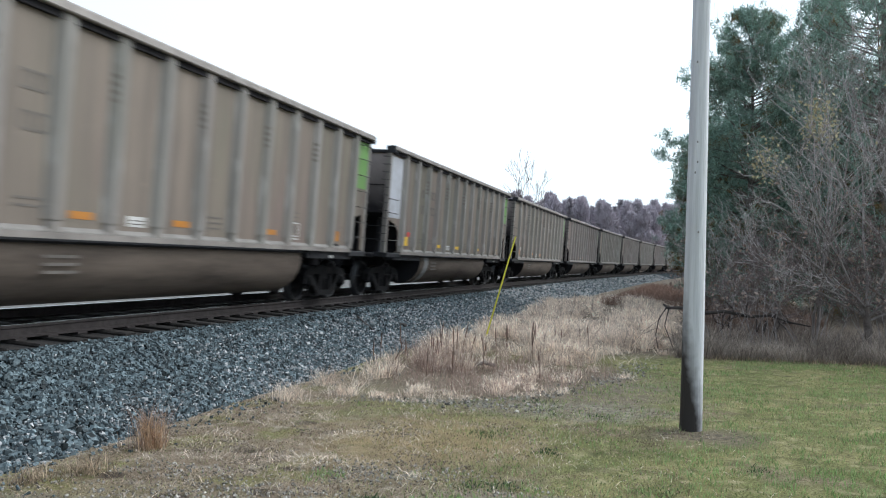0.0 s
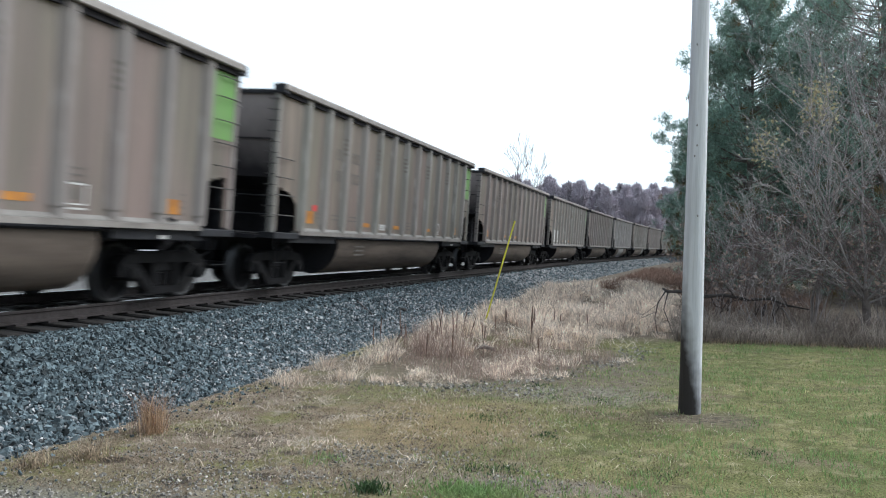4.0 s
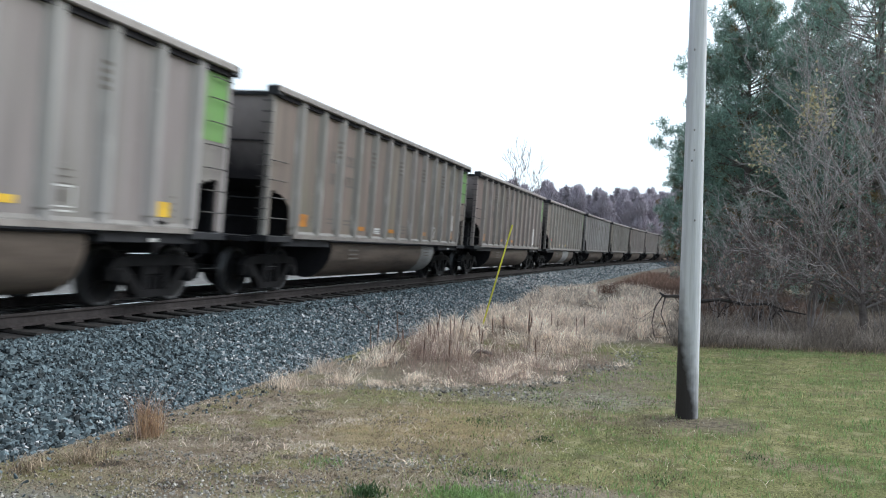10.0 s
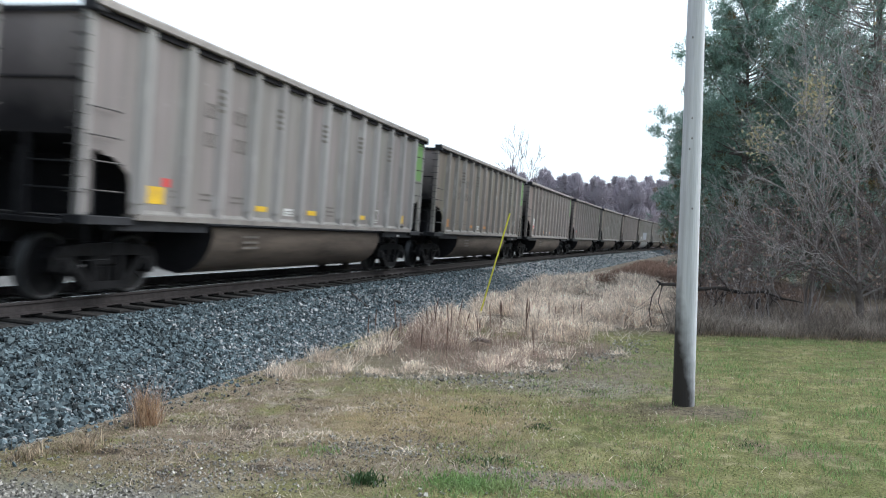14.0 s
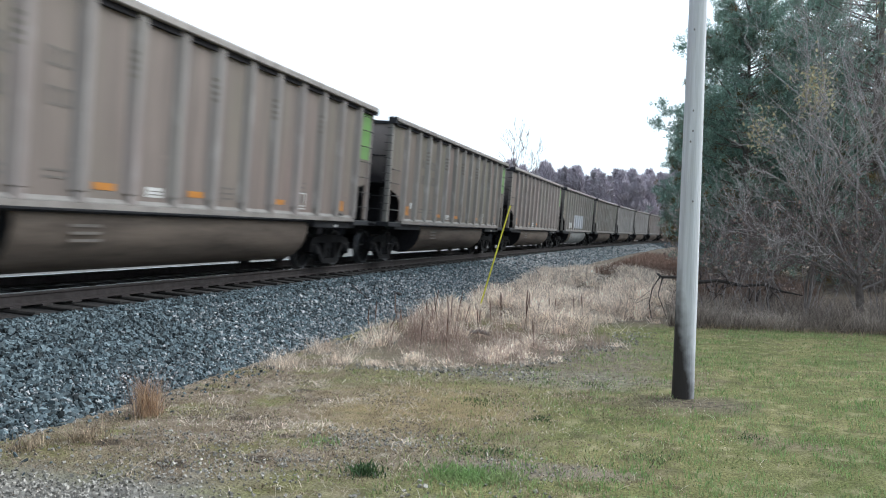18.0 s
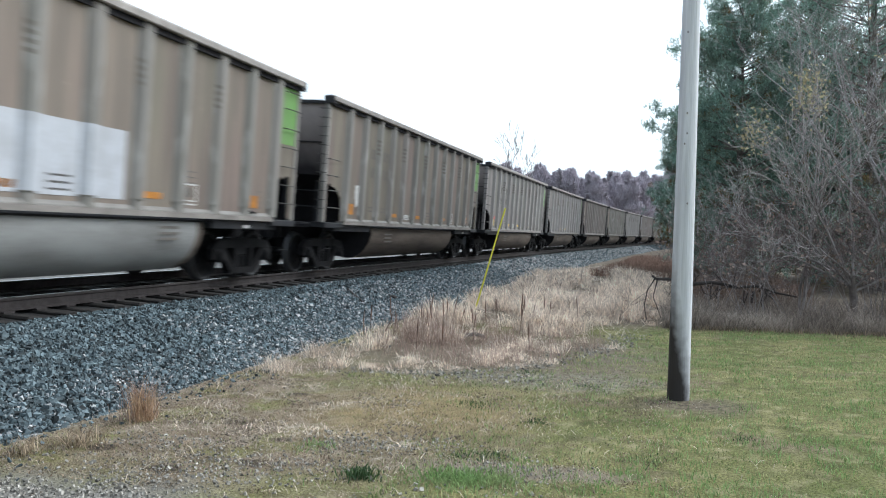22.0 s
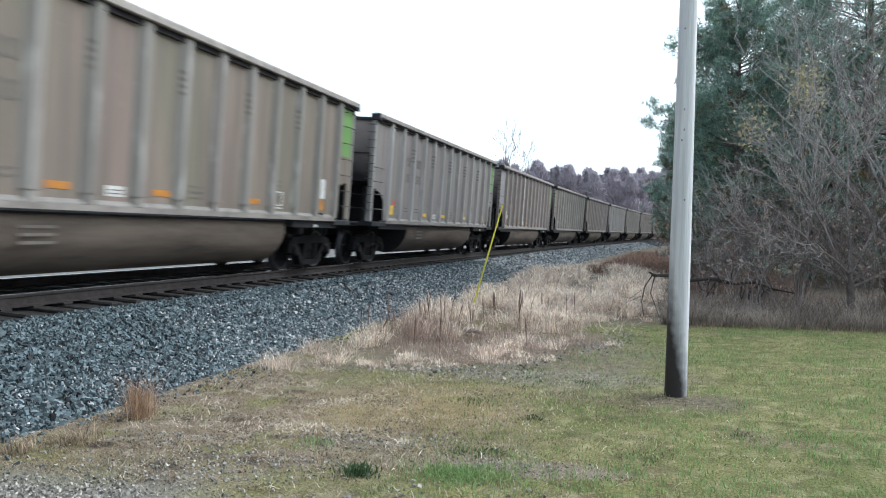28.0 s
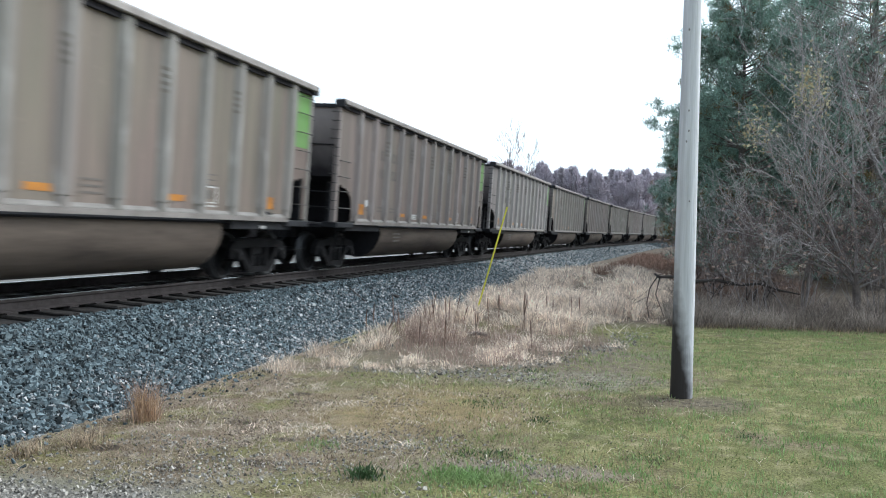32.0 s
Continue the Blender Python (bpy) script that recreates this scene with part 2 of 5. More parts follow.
M_NEEDLEB = mat("browned_pine_needles", (0.26, 0.16, 0.07), (0.15, 0.14, 0.07), 0.75, 0, 1.2, 4, 0.0, 12, (0.35, 0.65), (1, 1, 1), 0.35, thin=0.35)
# distance haze is painted into both far-wood colours, conifers included
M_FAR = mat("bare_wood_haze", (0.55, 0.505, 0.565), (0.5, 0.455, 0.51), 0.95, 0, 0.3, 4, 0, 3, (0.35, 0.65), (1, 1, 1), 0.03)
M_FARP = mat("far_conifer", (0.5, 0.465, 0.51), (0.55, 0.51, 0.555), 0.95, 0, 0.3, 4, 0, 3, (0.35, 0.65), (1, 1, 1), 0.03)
M_STRAW = mat("dry_straw_grass", (0.94, 0.83, 0.725), (0.52, 0.415, 0.345), 0.85, 0, 2.4, 6, 0, 9, (0.43, 0.65), (1, 1, 1), 0.5, thin=0.42)
M_WEED = mat("dead_brown_weed", (0.27, 0.19, 0.155), (0.17, 0.12, 0.1), 0.9, 0, 2, 4, 0, 8, (0.35, 0.65), (1, 1, 1), 0.3, thin=0.2)
M_BRUSH = mat("grey_dead_brush", (0.43, 0.37, 0.33), (0.2, 0.166, 0.146), 0.9, 0, 1.4, 5, 0, 8, (0.38, 0.62), (1, 1, 1), 0.5, thin=0.3)
M_BLADE = mat("lawn_grass_blade", (0.2, 0.265, 0.098), (0.52, 0.475, 0.255), 0.75, 0, 2.6, 6, 0, 6, (0.42, 0.66), (1, 1, 1), 0.55, thin=0.35)
M_GREENB = mat("fresh_grass_blade", (0.2, 0.325, 0.115), (0.29, 0.365, 0.165), 0.7, 0, 1.5, 4, 0, 8, (0.35, 0.65), (1, 1, 1), 0.4, thin=0.35)
M_LEAF = mat("dull_yellow_leaf", (0.56, 0.51, 0.34), (0.38, 0.335, 0.2), 0.7, 0, 2, 4, 0, 8, (0.35, 0.65), (1, 1, 1), 0.3, thin=0.4)
M_DRYLEAF = mat("russet_dead_leaf", (0.44, 0.35, 0.31), (0.27, 0.195, 0.165), 0.8, 0, 2, 4, 0, 8, (0.35, 0.65), (1, 1, 1), 0.3, thin=0.35)
M_GRIT = mat("pale_driveway_gravel", (0.4, 0.375, 0.34), (0.2, 0.185, 0.165), 0.9, 0, 20, 6, 0.0, 60, (0.35, 0.65), (1, 1, 1), 0.6)


M_PALESTONE = mat("pale_limestone", (0.5, 0.5, 0.5), (0.33, 0.34, 0.36), 0.85, 0, 10, 5, 0.3, 60, (0.3, 0.7), (1, 1, 1), 0.3)
M_CRUMB = mat("earth_crumb", (0.32, 0.27, 0.22), (0.17, 0.135, 0.105), 0.95, 0, 8, 5, 0.3, 60, (0.3, 0.7), (1, 1, 1), 0.4)
M_RUST = mat("rusty_dry_grass", (0.55, 0.39, 0.265), (0.36, 0.235, 0.15), 0.85, 0, 2, 4, 0, 8, (0.35, 0.65), (1, 1, 1), 0.35, thin=0.35)
M_DARKGREEN = mat("dark_weed_leaf", (0.035, 0.075, 0.03), (0.06, 0.11, 0.04), 0.7, 0, 4, 4, 0, 8, (0.35, 0.65), (1, 1, 1), 0.25, thin=0.3)
M_DARKBARK = mat("wet_dark_bark", (0.035, 0.03, 0.03), (0.07, 0.06, 0.058), 0.9, 0, 9, 6, 0.5, 30)


M_LITTER = mat("dead_leaf_litter", (0.115, 0.079, 0.050), (0.216, 0.173, 0.130), 0.85, 0, 2, 4, 0, 8, (0.35, 0.65), (1, 1, 1), 0.5)
M_TURF = mat("dead_matted_turf", (0.47, 0.37, 0.27), (0.195, 0.148, 0.105), 0.9, 0, 4, 5, 0, 10, (0.38, 0.62), (1, 1, 1), 0.6, thin=0.25)
M_RUSSET = mat("russet_bracken", (0.3, 0.195, 0.155), (0.2, 0.13, 0.105), 0.9, 0, 2, 4, 0, 8, (0.35, 0.65), (1, 1, 1), 0.4, thin=0.2)
M_DOCK = mat("dry_dock_seed", (0.2, 0.12, 0.09), (0.12, 0.075, 0.06), 0.9, 0, 6, 4, 0, 8, (0.35, 0.65), (1, 1, 1), 0.3)
M_LIMB = mat("pale_grey_limb", (0.4, 0.37, 0.37), (0.23, 0.21, 0.21), 0.9, 0, 6, 6, 0.3, 30)
M_PINKWEED = mat("pinkish_dead_weed", (0.504, 0.372, 0.330), (0.336, 0.240, 0.210), 0.9, 0, 2, 4, 0, 8, (0.35, 0.65), (1, 1, 1), 0.4, thin=0.3)
M_GREYPANEL = mat("grey_repainted_panel", (0.33, 0.32, 0.34), (0.22, 0.21, 0.225), 0.7, 0, 1.6, 7, 0.04, 12, (0.3, 0.72), (2, 2, 0.4), spec=0.2)
M_KNOT = mat("dark_wood_knot", (0.2, 0.18, 0.19), (0.28, 0.26, 0.27), 0.85, 0, 20, 5, 0.2, 60)


def ground_material():
    """Lawn, worn earth and far meadow in one sheet, patch by patch."""
    m = bpy.data.materials.new("lawn_and_earth")
    m.use_nodes = True
    n, l = m.node_tree.nodes, m.node_tree.links
    b = n["Principled BSDF"]
    b.inputs["Roughness"].default_value = 0.95
    b.inputs["Specular IOR Level"].default_value = 0.2
    geo = n.new("ShaderNodeNewGeometry")

    def noise_at(scale, detail=5):
        t = n.new("ShaderNodeTexNoise")
        t.inputs["Scale"].default_value, t.inputs["Detail"].default_value = scale, detail
        l.new(geo.outputs["Position"], t.inputs["Vector"])
        return t.outputs["Fac"]

    def rng(v, a, c):
        r = n.new("ShaderNodeMapRange")
        r.inputs["From Min"].default_value, r.inputs["From Max"].default_value = a, c
        l.new(v, r.inputs["Value"])
        return r.outputs["Result"]

    def mix(f, a, c):
        x = n.new("ShaderNodeMix")
        x.data_type = "RGBA"
        for sock, v in (("A", a), ("B", c)):
            if isinstance(v, tuple):
                x.inputs[sock].default_value = (*v, 1)
            else:
                l.new(v, x.inputs[sock])
        l.new(f, x.inputs["Factor"])
        return x.outputs["Result"]

    def spot(cx, cy, rx, ry, wobble=0.8, soft=0.5):
        """1 inside an uneven oval patch, 0 outside."""
        mp = n.new("ShaderNodeMapping")
        mp.inputs["Location"].default_value = (-cx / rx, -cy / ry, 0)
        mp.inputs["Scale"].default_value = (1 / rx, 1 / ry, 0)
        l.new(geo.outputs["Position"], mp.inputs["Vector"])
        ln = n.new("ShaderNodeVectorMath")
        ln.operation = "LENGTH"
        l.new(mp.outputs["Vector"], ln.inputs[0])
        ma = n.new("ShaderNodeMath")
        ma.operation = "MULTIPLY_ADD"
        ma.inputs[1].default_value = wobble
        l.new(noise_at(1.7), ma.inputs[0])
        l.new(ln.outputs["Value"], ma.inputs[2])
        return rng(ma.outputs[0], 1.0 + wobble * 0.5 + soft * 0.5, 1.0 + wobble * 0.5 - soft * 0.5)

    grass = mix(rng(noise_at(1.1), 0.38, 0.62), (0.2, 0.22, 0.078), (0.365, 0.33, 0.15))
    grass = mix(rng(noise_at(45, 3), 0.35, 0.7), grass, (0.1, 0.095, 0.042))
    earth = mix(rng(noise_at(2.5), 0.35, 0.65), (0.255, 0.193, 0.136), (0.335, 0.268, 0.2))
    earth = mix(rng(noise_at(38, 4), 0.45, 0.75), earth, (0.12, 0.09, 0.066))
    earth = mix(rng(noise_at(60, 2), 0.66, 0.74), earth, (0.42, 0.38, 0.34))
    earth = mix(rng(noise_at(1.4, 7), 0.52, 0.64), earth, mix(rng(noise_at(25, 4), 0.4, 0.6), (0.2, 0.2, 0.08), (0.27, 0.23, 0.12)))
    col = mix(rng(noise_at(0.8, 7), 0.56, 0.66), grass, mix(rng(noise_at(30, 4), 0.4, 0.65), (0.3, 0.245, 0.16), (0.15, 0.115, 0.07)))
    col = mix(rng(noise_at(3.6, 8), 0.5, 0.78), col, (0.095, 0.085, 0.042))
    col = mix(rng(noise_at(4.7, 8), 0.52, 0.8), col, (0.42, 0.37, 0.22))
    earth = mix(rng(noise_at(4.1, 8), 0.5, 0.74), earth, (0.12, 0.092, 0.062))
    earth = mix(rng(noise_at(5.3, 8), 0.52, 0.76), earth, (0.42, 0.36, 0.3))
    col = mix(spot(-3.3, 6.7, 2.0, 1.9, 1.3, 0.7), col, earth)
    col = mix(spot(-4.7, 8.8, 1.0, 3.5), col, earth)
    col = mix(spot(-2.2, 11.5, 2.4, 2.4), col, mix(rng(noise_at(9, 5), 0.35, 0.65), (0.15, 0.125, 0.09), (0.27, 0.225, 0.165)))
    col = mix(spot(-0.95, 9.5, 1.0, 0.55, 1.2, 0.8), col, mix(rng(noise_at(14, 5), 0.4, 0.62), (0.17, 0.157, 0.122), (0.36, 0.325, 0.25)))
    for cx, cy in ((-2.92, 5.45), (-3.69, 6.58), (-3.48, 5.15), (-3.02, 6.12), (-3.69, 7.94), (-2.65, 7.35), (-4.29, 5.51)):
        col = mix(spot(cx, cy, 0.12, 0.09, 1.4, 0.6), col, (0.085, 0.065, 0.05))
    col = mix(spot(-2.2, 7.5, 1.0, 1.1, 1.3, 1.0), col, mix(rng(noise_at(6, 6), 0.35, 0.65), (0.36, 0.27, 0.15), (0.24, 0.19, 0.1)))
    col = mix(spot(0.35, 8.45, 0.5, 0.42, 1.6, 1.0), col, mix(rng(noise_at(16, 6), 0.38, 0.62), (0.1, 0.082, 0.062), (0.24, 0.2, 0.14)))
    col = mix(spot(-1.0, 5.75, 0.8, 0.22), col, (0.28, 0.235, 0.185))
    col = mix(spot(-3.9, 3.0, 3.0, 1.75, 0.4, 0.3), col, (0.25, 0.235, 0.215))
    sep = n.new("ShaderNodeSeparateXYZ")
    l.new(geo.outputs["Position"], sep.inputs[0])
    brush = rng(sep.outputs["Y"], 15.0, 16.2)
    col = mix(brush, col, mix(rng(noise_at(0.7), 0.35, 0.65), (0.17, 0.135, 0.105), (0.24, 0.19, 0.145)))
    far = rng(sep.outputs["X"], -11.5, -14.0)
    col = mix(far, col, mix(rng(noise_at(2.0), 0.3, 0.7), (0.21, 0.2, 0.195), (0.13, 0.125, 0.12)))
    l.new(col, b.inputs["Base Color"])
    bp = n.new("ShaderNodeBump")
    bp.inputs["Strength"].default_value, bp.inputs["Distance"].default_value = 0.9, 0.05
    l.new(noise_at(40, 5), bp.inputs["Height"])
    l.new(bp.outputs["Normal"], b.inputs["Normal"])
    return m


M_GROUND = ground_material()


def pole_material():
    """Silvered wood, black with creosote at the foot and darker up one side."""
    m = mat("weathered_pole_wood", (0.79, 0.8, 0.86), (0.57, 0.575, 0.62), 0.8, 0, 5, 7, 0.35, 22, (0.3, 0.7), (4, 4, 0.15))
    n, l = m.node_tree.nodes, m.node_tree.links
    b = n["Principled BSDF"]
    old = b.inputs["Base Color"].links[0].from_socket
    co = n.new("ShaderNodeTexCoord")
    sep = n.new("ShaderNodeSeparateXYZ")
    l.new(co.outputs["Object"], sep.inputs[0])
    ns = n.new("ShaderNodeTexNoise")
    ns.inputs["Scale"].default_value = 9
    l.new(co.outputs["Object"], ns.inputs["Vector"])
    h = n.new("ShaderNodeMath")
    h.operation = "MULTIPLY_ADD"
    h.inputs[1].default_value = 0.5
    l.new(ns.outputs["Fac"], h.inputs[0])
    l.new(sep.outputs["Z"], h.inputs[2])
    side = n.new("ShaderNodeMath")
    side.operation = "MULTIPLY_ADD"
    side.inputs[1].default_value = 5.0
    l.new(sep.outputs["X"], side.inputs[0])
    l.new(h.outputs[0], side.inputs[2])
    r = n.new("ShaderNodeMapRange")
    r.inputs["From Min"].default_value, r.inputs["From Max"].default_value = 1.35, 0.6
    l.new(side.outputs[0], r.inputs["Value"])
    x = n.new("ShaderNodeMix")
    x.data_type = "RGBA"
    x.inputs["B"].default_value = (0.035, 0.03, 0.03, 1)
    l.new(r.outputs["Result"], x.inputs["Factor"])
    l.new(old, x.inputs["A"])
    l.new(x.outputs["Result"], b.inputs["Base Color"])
    return m


M_POLE = pole_material()


# ---- mesh helpers ----
def mesh_ob(name, verts, faces, material, smooth=False):
    me = bpy.data.meshes.new(name)
    me.from_pydata([tuple(v) for v in verts], [], faces)
    me.materials.append(material)
    if smooth:
        me.polygons.foreach_set("use_smooth", [True] * len(me.polygons))
    me.update()
    return new(name, me)


def arrays_ob(name, verts, faces, material):
    """A mesh from numpy arrays: verts (n, 3) and faces (m, k)."""
    verts, faces = np.asarray(verts, np.float32), np.asarray(faces, np.int32)
    me = bpy.data.meshes.new(name)
    me.vertices.add(len(verts))
    me.vertices.foreach_set("co", verts.ravel())
    k = faces.shape[1]
    me.loops.add(faces.size)
    me.loops.foreach_set("vertex_index", faces.ravel())
    me.polygons.add(len(faces))
    me.polygons.foreach_set("loop_start", np.arange(len(faces), dtype=np.int32) * k)
    me.polygons.foreach_set("loop_total", np.full(len(faces), k, np.int32))
    me.polygons.foreach_set("use_smooth", np.zeros(len(faces), bool))
    me.materials.append(material)
    me.update(calc_edges=True)
    return new(name, me)


def part(name, bm, material, parent, label=""):
    """Links a bmesh as one mesh object under a thing or a part."""
    me = bpy.data.meshes.new(name)
    bm.to_mesh(me)
    bm.free()
    for m in material if isinstance(material, (list, tuple)) else [material]:
        me.materials.append(m)
    ob = new(name, me)
    ob.parent = parent
    return tagged(ob, label)


def again(ob, m, parent=None):
    """One more object on the same mesh."""
    o = new(ob.name.split(".")[0], ob.data)
    o.parent = parent or ob.parent
    o.matrix_basis = m
    for key in ("label",):
        if key in ob:
            o[key] = ob[key]
    return o


def thing(name, label, category, group="", kind=""):
    return tagged(new(name), label, category, group, kind)


def box(bm, x0, x1, y0, y1, z0, z1, bevel=0.0):
    r = bmesh.ops.create_cube(bm, size=1, matrix=Matrix.Translation(((x0 + x1) / 2, (y0 + y1) / 2, (z0 + z1) / 2)) @ Matrix.Diagonal((x1 - x0, y1 - y0, z1 - z0, 1)))
    if bevel:
        es = list({e for v in r["verts"] for e in v.link_edges})
        bmesh.ops.bevel(bm, geom=es, offset=bevel, segments=1, affect="EDGES")
    return bm


def boxm(*a, bevel=0.0):
    return box(bmesh.new(), *a, bevel=bevel)


def prism(bm, outline, axis, a, b):
    """Extrudes an outline of (p, q) along an axis from a to b."""
    def put(p, q, d):
        return {"x": (d, p, q), "y": (p, d, q), "z": (p, q, d)}[axis]
    lo = [bm.verts.new(put(p, q, a)) for p, q in outline]
    hi = [bm.verts.new(put(p, q, b)) for p, q in outline]
    k = len(outline)
    for i in range(k):
        bm.faces.new((lo[i], lo[(i + 1) % k], hi[(i + 1) % k], hi[i]))
    bm.faces.new(lo[::-1])
    bm.faces.new(hi)
    bmesh.ops.recalc_face_normals(bm, faces=bm.faces)
    return bm


def tube(bm, points, radius, sides=6):
    """A bar along points; radius may be a list."""
    rings = []
    pts = [Vector(p) for p in points]
    for i, p in enumerate(pts):
        d = (pts[min(i + 1, len(pts) - 1)] - pts[max(i - 1, 0)]).normalized()
        up = Vector((0, 0, 1)) if abs(d.z) < 0.9 else Vector((1, 0, 0))
        u = d.cross(up).normalized()
        v = u.cross(d)
        r = radius[i] if isinstance(radius, (list, tuple)) else radius
        rings.append([bm.verts.new(p + r * (math.cos(2 * math.pi * k / sides) * u + math.sin(2 * math.pi * k / sides) * v)) for k in range(sides)])
    for a, b in zip(rings, rings[1:]):
        for k in range(sides):
            bm.faces.new((a[k], a[(k + 1) % sides], b[(k + 1) % sides], b[k]))
    bm.faces.new(rings[0][::-1])
    bm.faces.new(rings[-1])
    return bm


def lathe(bm, profile, axis_matrix, sides=24, smooth=True):
    """Turns (radius, height) pairs round an axis (local z, placed by the matrix)."""
    rings = [[bm.verts.new(axis_matrix @ Vector((r * math.cos(2 * math.pi * k / sides), r * math.sin(2 * math.pi * k / sides), h))) for k in range(sides)] for r, h in profile]
    for a, b in zip(rings, rings[1:]):
        for k in range(sides):
            f = bm.faces.new((a[k], a[(k + 1) % sides], b[(k + 1) % sides], b[k]))
            f.smooth = smooth
    bm.faces.new(rings[0][::-1])
    bm.faces.new(rings[-1])
    bmesh.ops.recalc_face_normals(bm, faces=bm.faces)
    return bm


# ---- the line: a right-hand curve with its outer rail raised ----
SIDE, BEND, CANT, RAIL_Z = 8.91, 0.00087, 4.2, 0.91
HALF = 0.72


def track_xy(s, lat=0.0):
    a = BEND * s
    return (-SIDE + (1 - math.cos(a)) / BEND + lat * math.cos(a), math.sin(a) / BEND - lat * math.sin(a))


def track_pose(s):
    """At the middle of the track, at the height of the rail tops; y runs along the line, away from the lawn."""
    x, y = track_xy(s)
    return pose(x, y, RAIL_Z + HALF * math.sin(radians(CANT)), 0, CANT, -math.degrees(BEND * s))


def line_coords(x, y):
    """Distance along and beside the line of a place on the ground."""
    r = 1 / BEND
    dx, dy = x - (-SIDE + r), y
    return math.atan2(dy, -dx) / BEND, r - math.hypot(dx, dy)


def ground_z(x, y):
    _, lat = line_coords(x, y)
    z = 0.025 * noise.noise((x * 0.35, y * 0.35, 0.0)) if abs(x) < 60 and abs(y) < 120 else 0.0
    if abs(lat) < 4.5:
        z -= 0.12 * (1 - abs(lat) / 4.5)
    if lat > 4 and y > 16:
        z += 0.25 * min(1, (y - 16) / 12) * max(0, 1 - abs(lat - 6.5) / 3.5)
    return z


def ballast_profile(lat):
    """Height of the stone bed beside the line."""
    e = math.sin(radians(CANT))
    top = RAIL_Z - 0.235
    if -1.75 <= lat <= 1.75:
        return top - (lat - HALF) * e
    if lat > 1.75:
        return top - (1.75 - HALF) * e - (lat - 1.75) * 0.315
    return top + (1.75 + HALF) * e - (-lat - 1.75) * 0.4


def build_ground():
    xs = sorted({*np.linspace(-14, 12, 66).round(3), *(-14 - 1.28 ** np.arange(4, 33)).round(2), *(12 + 1.28 ** np.arange(3, 33)).round(2)})
    ys = sorted({*np.linspace(-4, 26, 70).round(3), *(26 + 1.2 ** np.arange(1, 45)).round(2), *(-4 - 1.3 ** np.arange(3, 31)).round(2)})
    verts = [(x, y, ground_z(x, y)) for y in ys for x in xs]
    k = len(xs)
    faces = [(j * k + i, j * k + i + 1, (j + 1) * k + i + 1, (j + 1) * k + i) for j in range(len(ys) - 1) for i in range(k - 1)]
    tagged(mesh_ob("ground", verts, faces, M_GROUND, True), "mown lawn turning to worn brown earth and meadow", "ground", kind="structure")


build_ground()


def build_ballast():
    ss = [*np.arange(-40, 60, 1.0), *np.arange(60, 420, 6.0)]
    lats = [-4.1, -2.8, -1.9, -1.75, -1.3, 0, 1.3, 1.75, 1.95, 2.6, 3.3, 3.95]
    verts, faces = [], []
    for s in ss:
        for la in lats:
            x, y = track_xy(s, la)
            verts.append((x, y, ballast_profile(la) - (0.03 if abs(la) > 1.5 else 0)))
    k = len(lats)
    for j in range(len(ss) - 1):
        for i in range(k - 1):
            faces.append((j * k + i, j * k + i + 1, (j + 1) * k + i + 1, (j + 1) * k + i))
    bed = mesh_ob("ballast_bed", verts, faces, M_BED, True)
    # faces under the train take the bed colour with painted shade
    bed.data.materials.append(M_SHADEBED)
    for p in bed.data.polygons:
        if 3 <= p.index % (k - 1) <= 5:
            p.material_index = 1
    return tagged(bed, "blue-grey crushed stone bed sloping from the railway track", "ballast", kind="structure")


BALLAST = build_ballast()


def build_rails():
    prof = [(-0.07, -0.172), (0.07, -0.172), (0.07, -0.16), (0.012, -0.14), (0.01, -0.05), (0.036, -0.038), (0.036, -0.008), (0.028, 0.0), (-0.028, 0.0), (-0.036, -0.008), (-0.036, -0.038), (-0.01, -0.05), (-0.012, -0.14), (-0.07, -0.16)]
    ss = [*np.arange(-40, 60, 2.0), *np.arange(60, 421, 6.0)]
    for name, lat in (("rail_near", 0.755), ("rail_far", -0.755)):
        verts, faces = [], []
        for s in ss:
            m = track_pose(s)
            verts += [m @ Vector((lat + p, 0, q)) for p, q in prof]
        k = len(prof)
        for j in range(len(ss) - 1):
            for i in range(k):
                faces.append((j * k + i, j * k + (i + 1) % k, (j + 1) * k + (i + 1) % k, (j + 1) * k + i))
        ob = mesh_ob(name, verts, faces, M_RAIL)
        ob.data.materials.append(M_RAILTOP)
        for p in ob.data.polygons:
            if p.index % k == 7:
                p.material_index = 1
        tagged(ob, "rust-brown steel rail with a polished head", "rail", kind="structure")


build_rails()

# ---- the train ----
PITCH = 16.18          # from coupler to coupler
RIBS = [-6.12 + 1.04 * i for i in range(13)]


FRONT, REAR = -7.33, 7.32      # ends of the side sheets
RIB_OUT = 1.597


def side_wall(sgn):
    """The sheet of one side, with a ragged cut corner at the foot of each end."""
    pts = [(FRONT, 1.24), (-7.15, 1.24), (-7.15, 2.06), (-7.02, 2.1), (-6.94, 2.03), (-6.74, 2.02), (-6.64, 1.97), (-6.5, 1.88), (-6.38, 1.8), (-6.34, 1.66), (-6.32, 1.24),
           (6.4, 1.24), (6.4, 1.94), (6.52, 1.99), (6.66, 2.0), (6.7, 2.07), (6.82, 2.03), (6.96, 2.1), (7.1, 2.08), (7.1, 1.24), (REAR, 1.24), (REAR, 3.94), (FRONT, 3.94)]
    return prism(bmesh.new(), pts, "x", sgn * 1.475, sgn * 1.5)


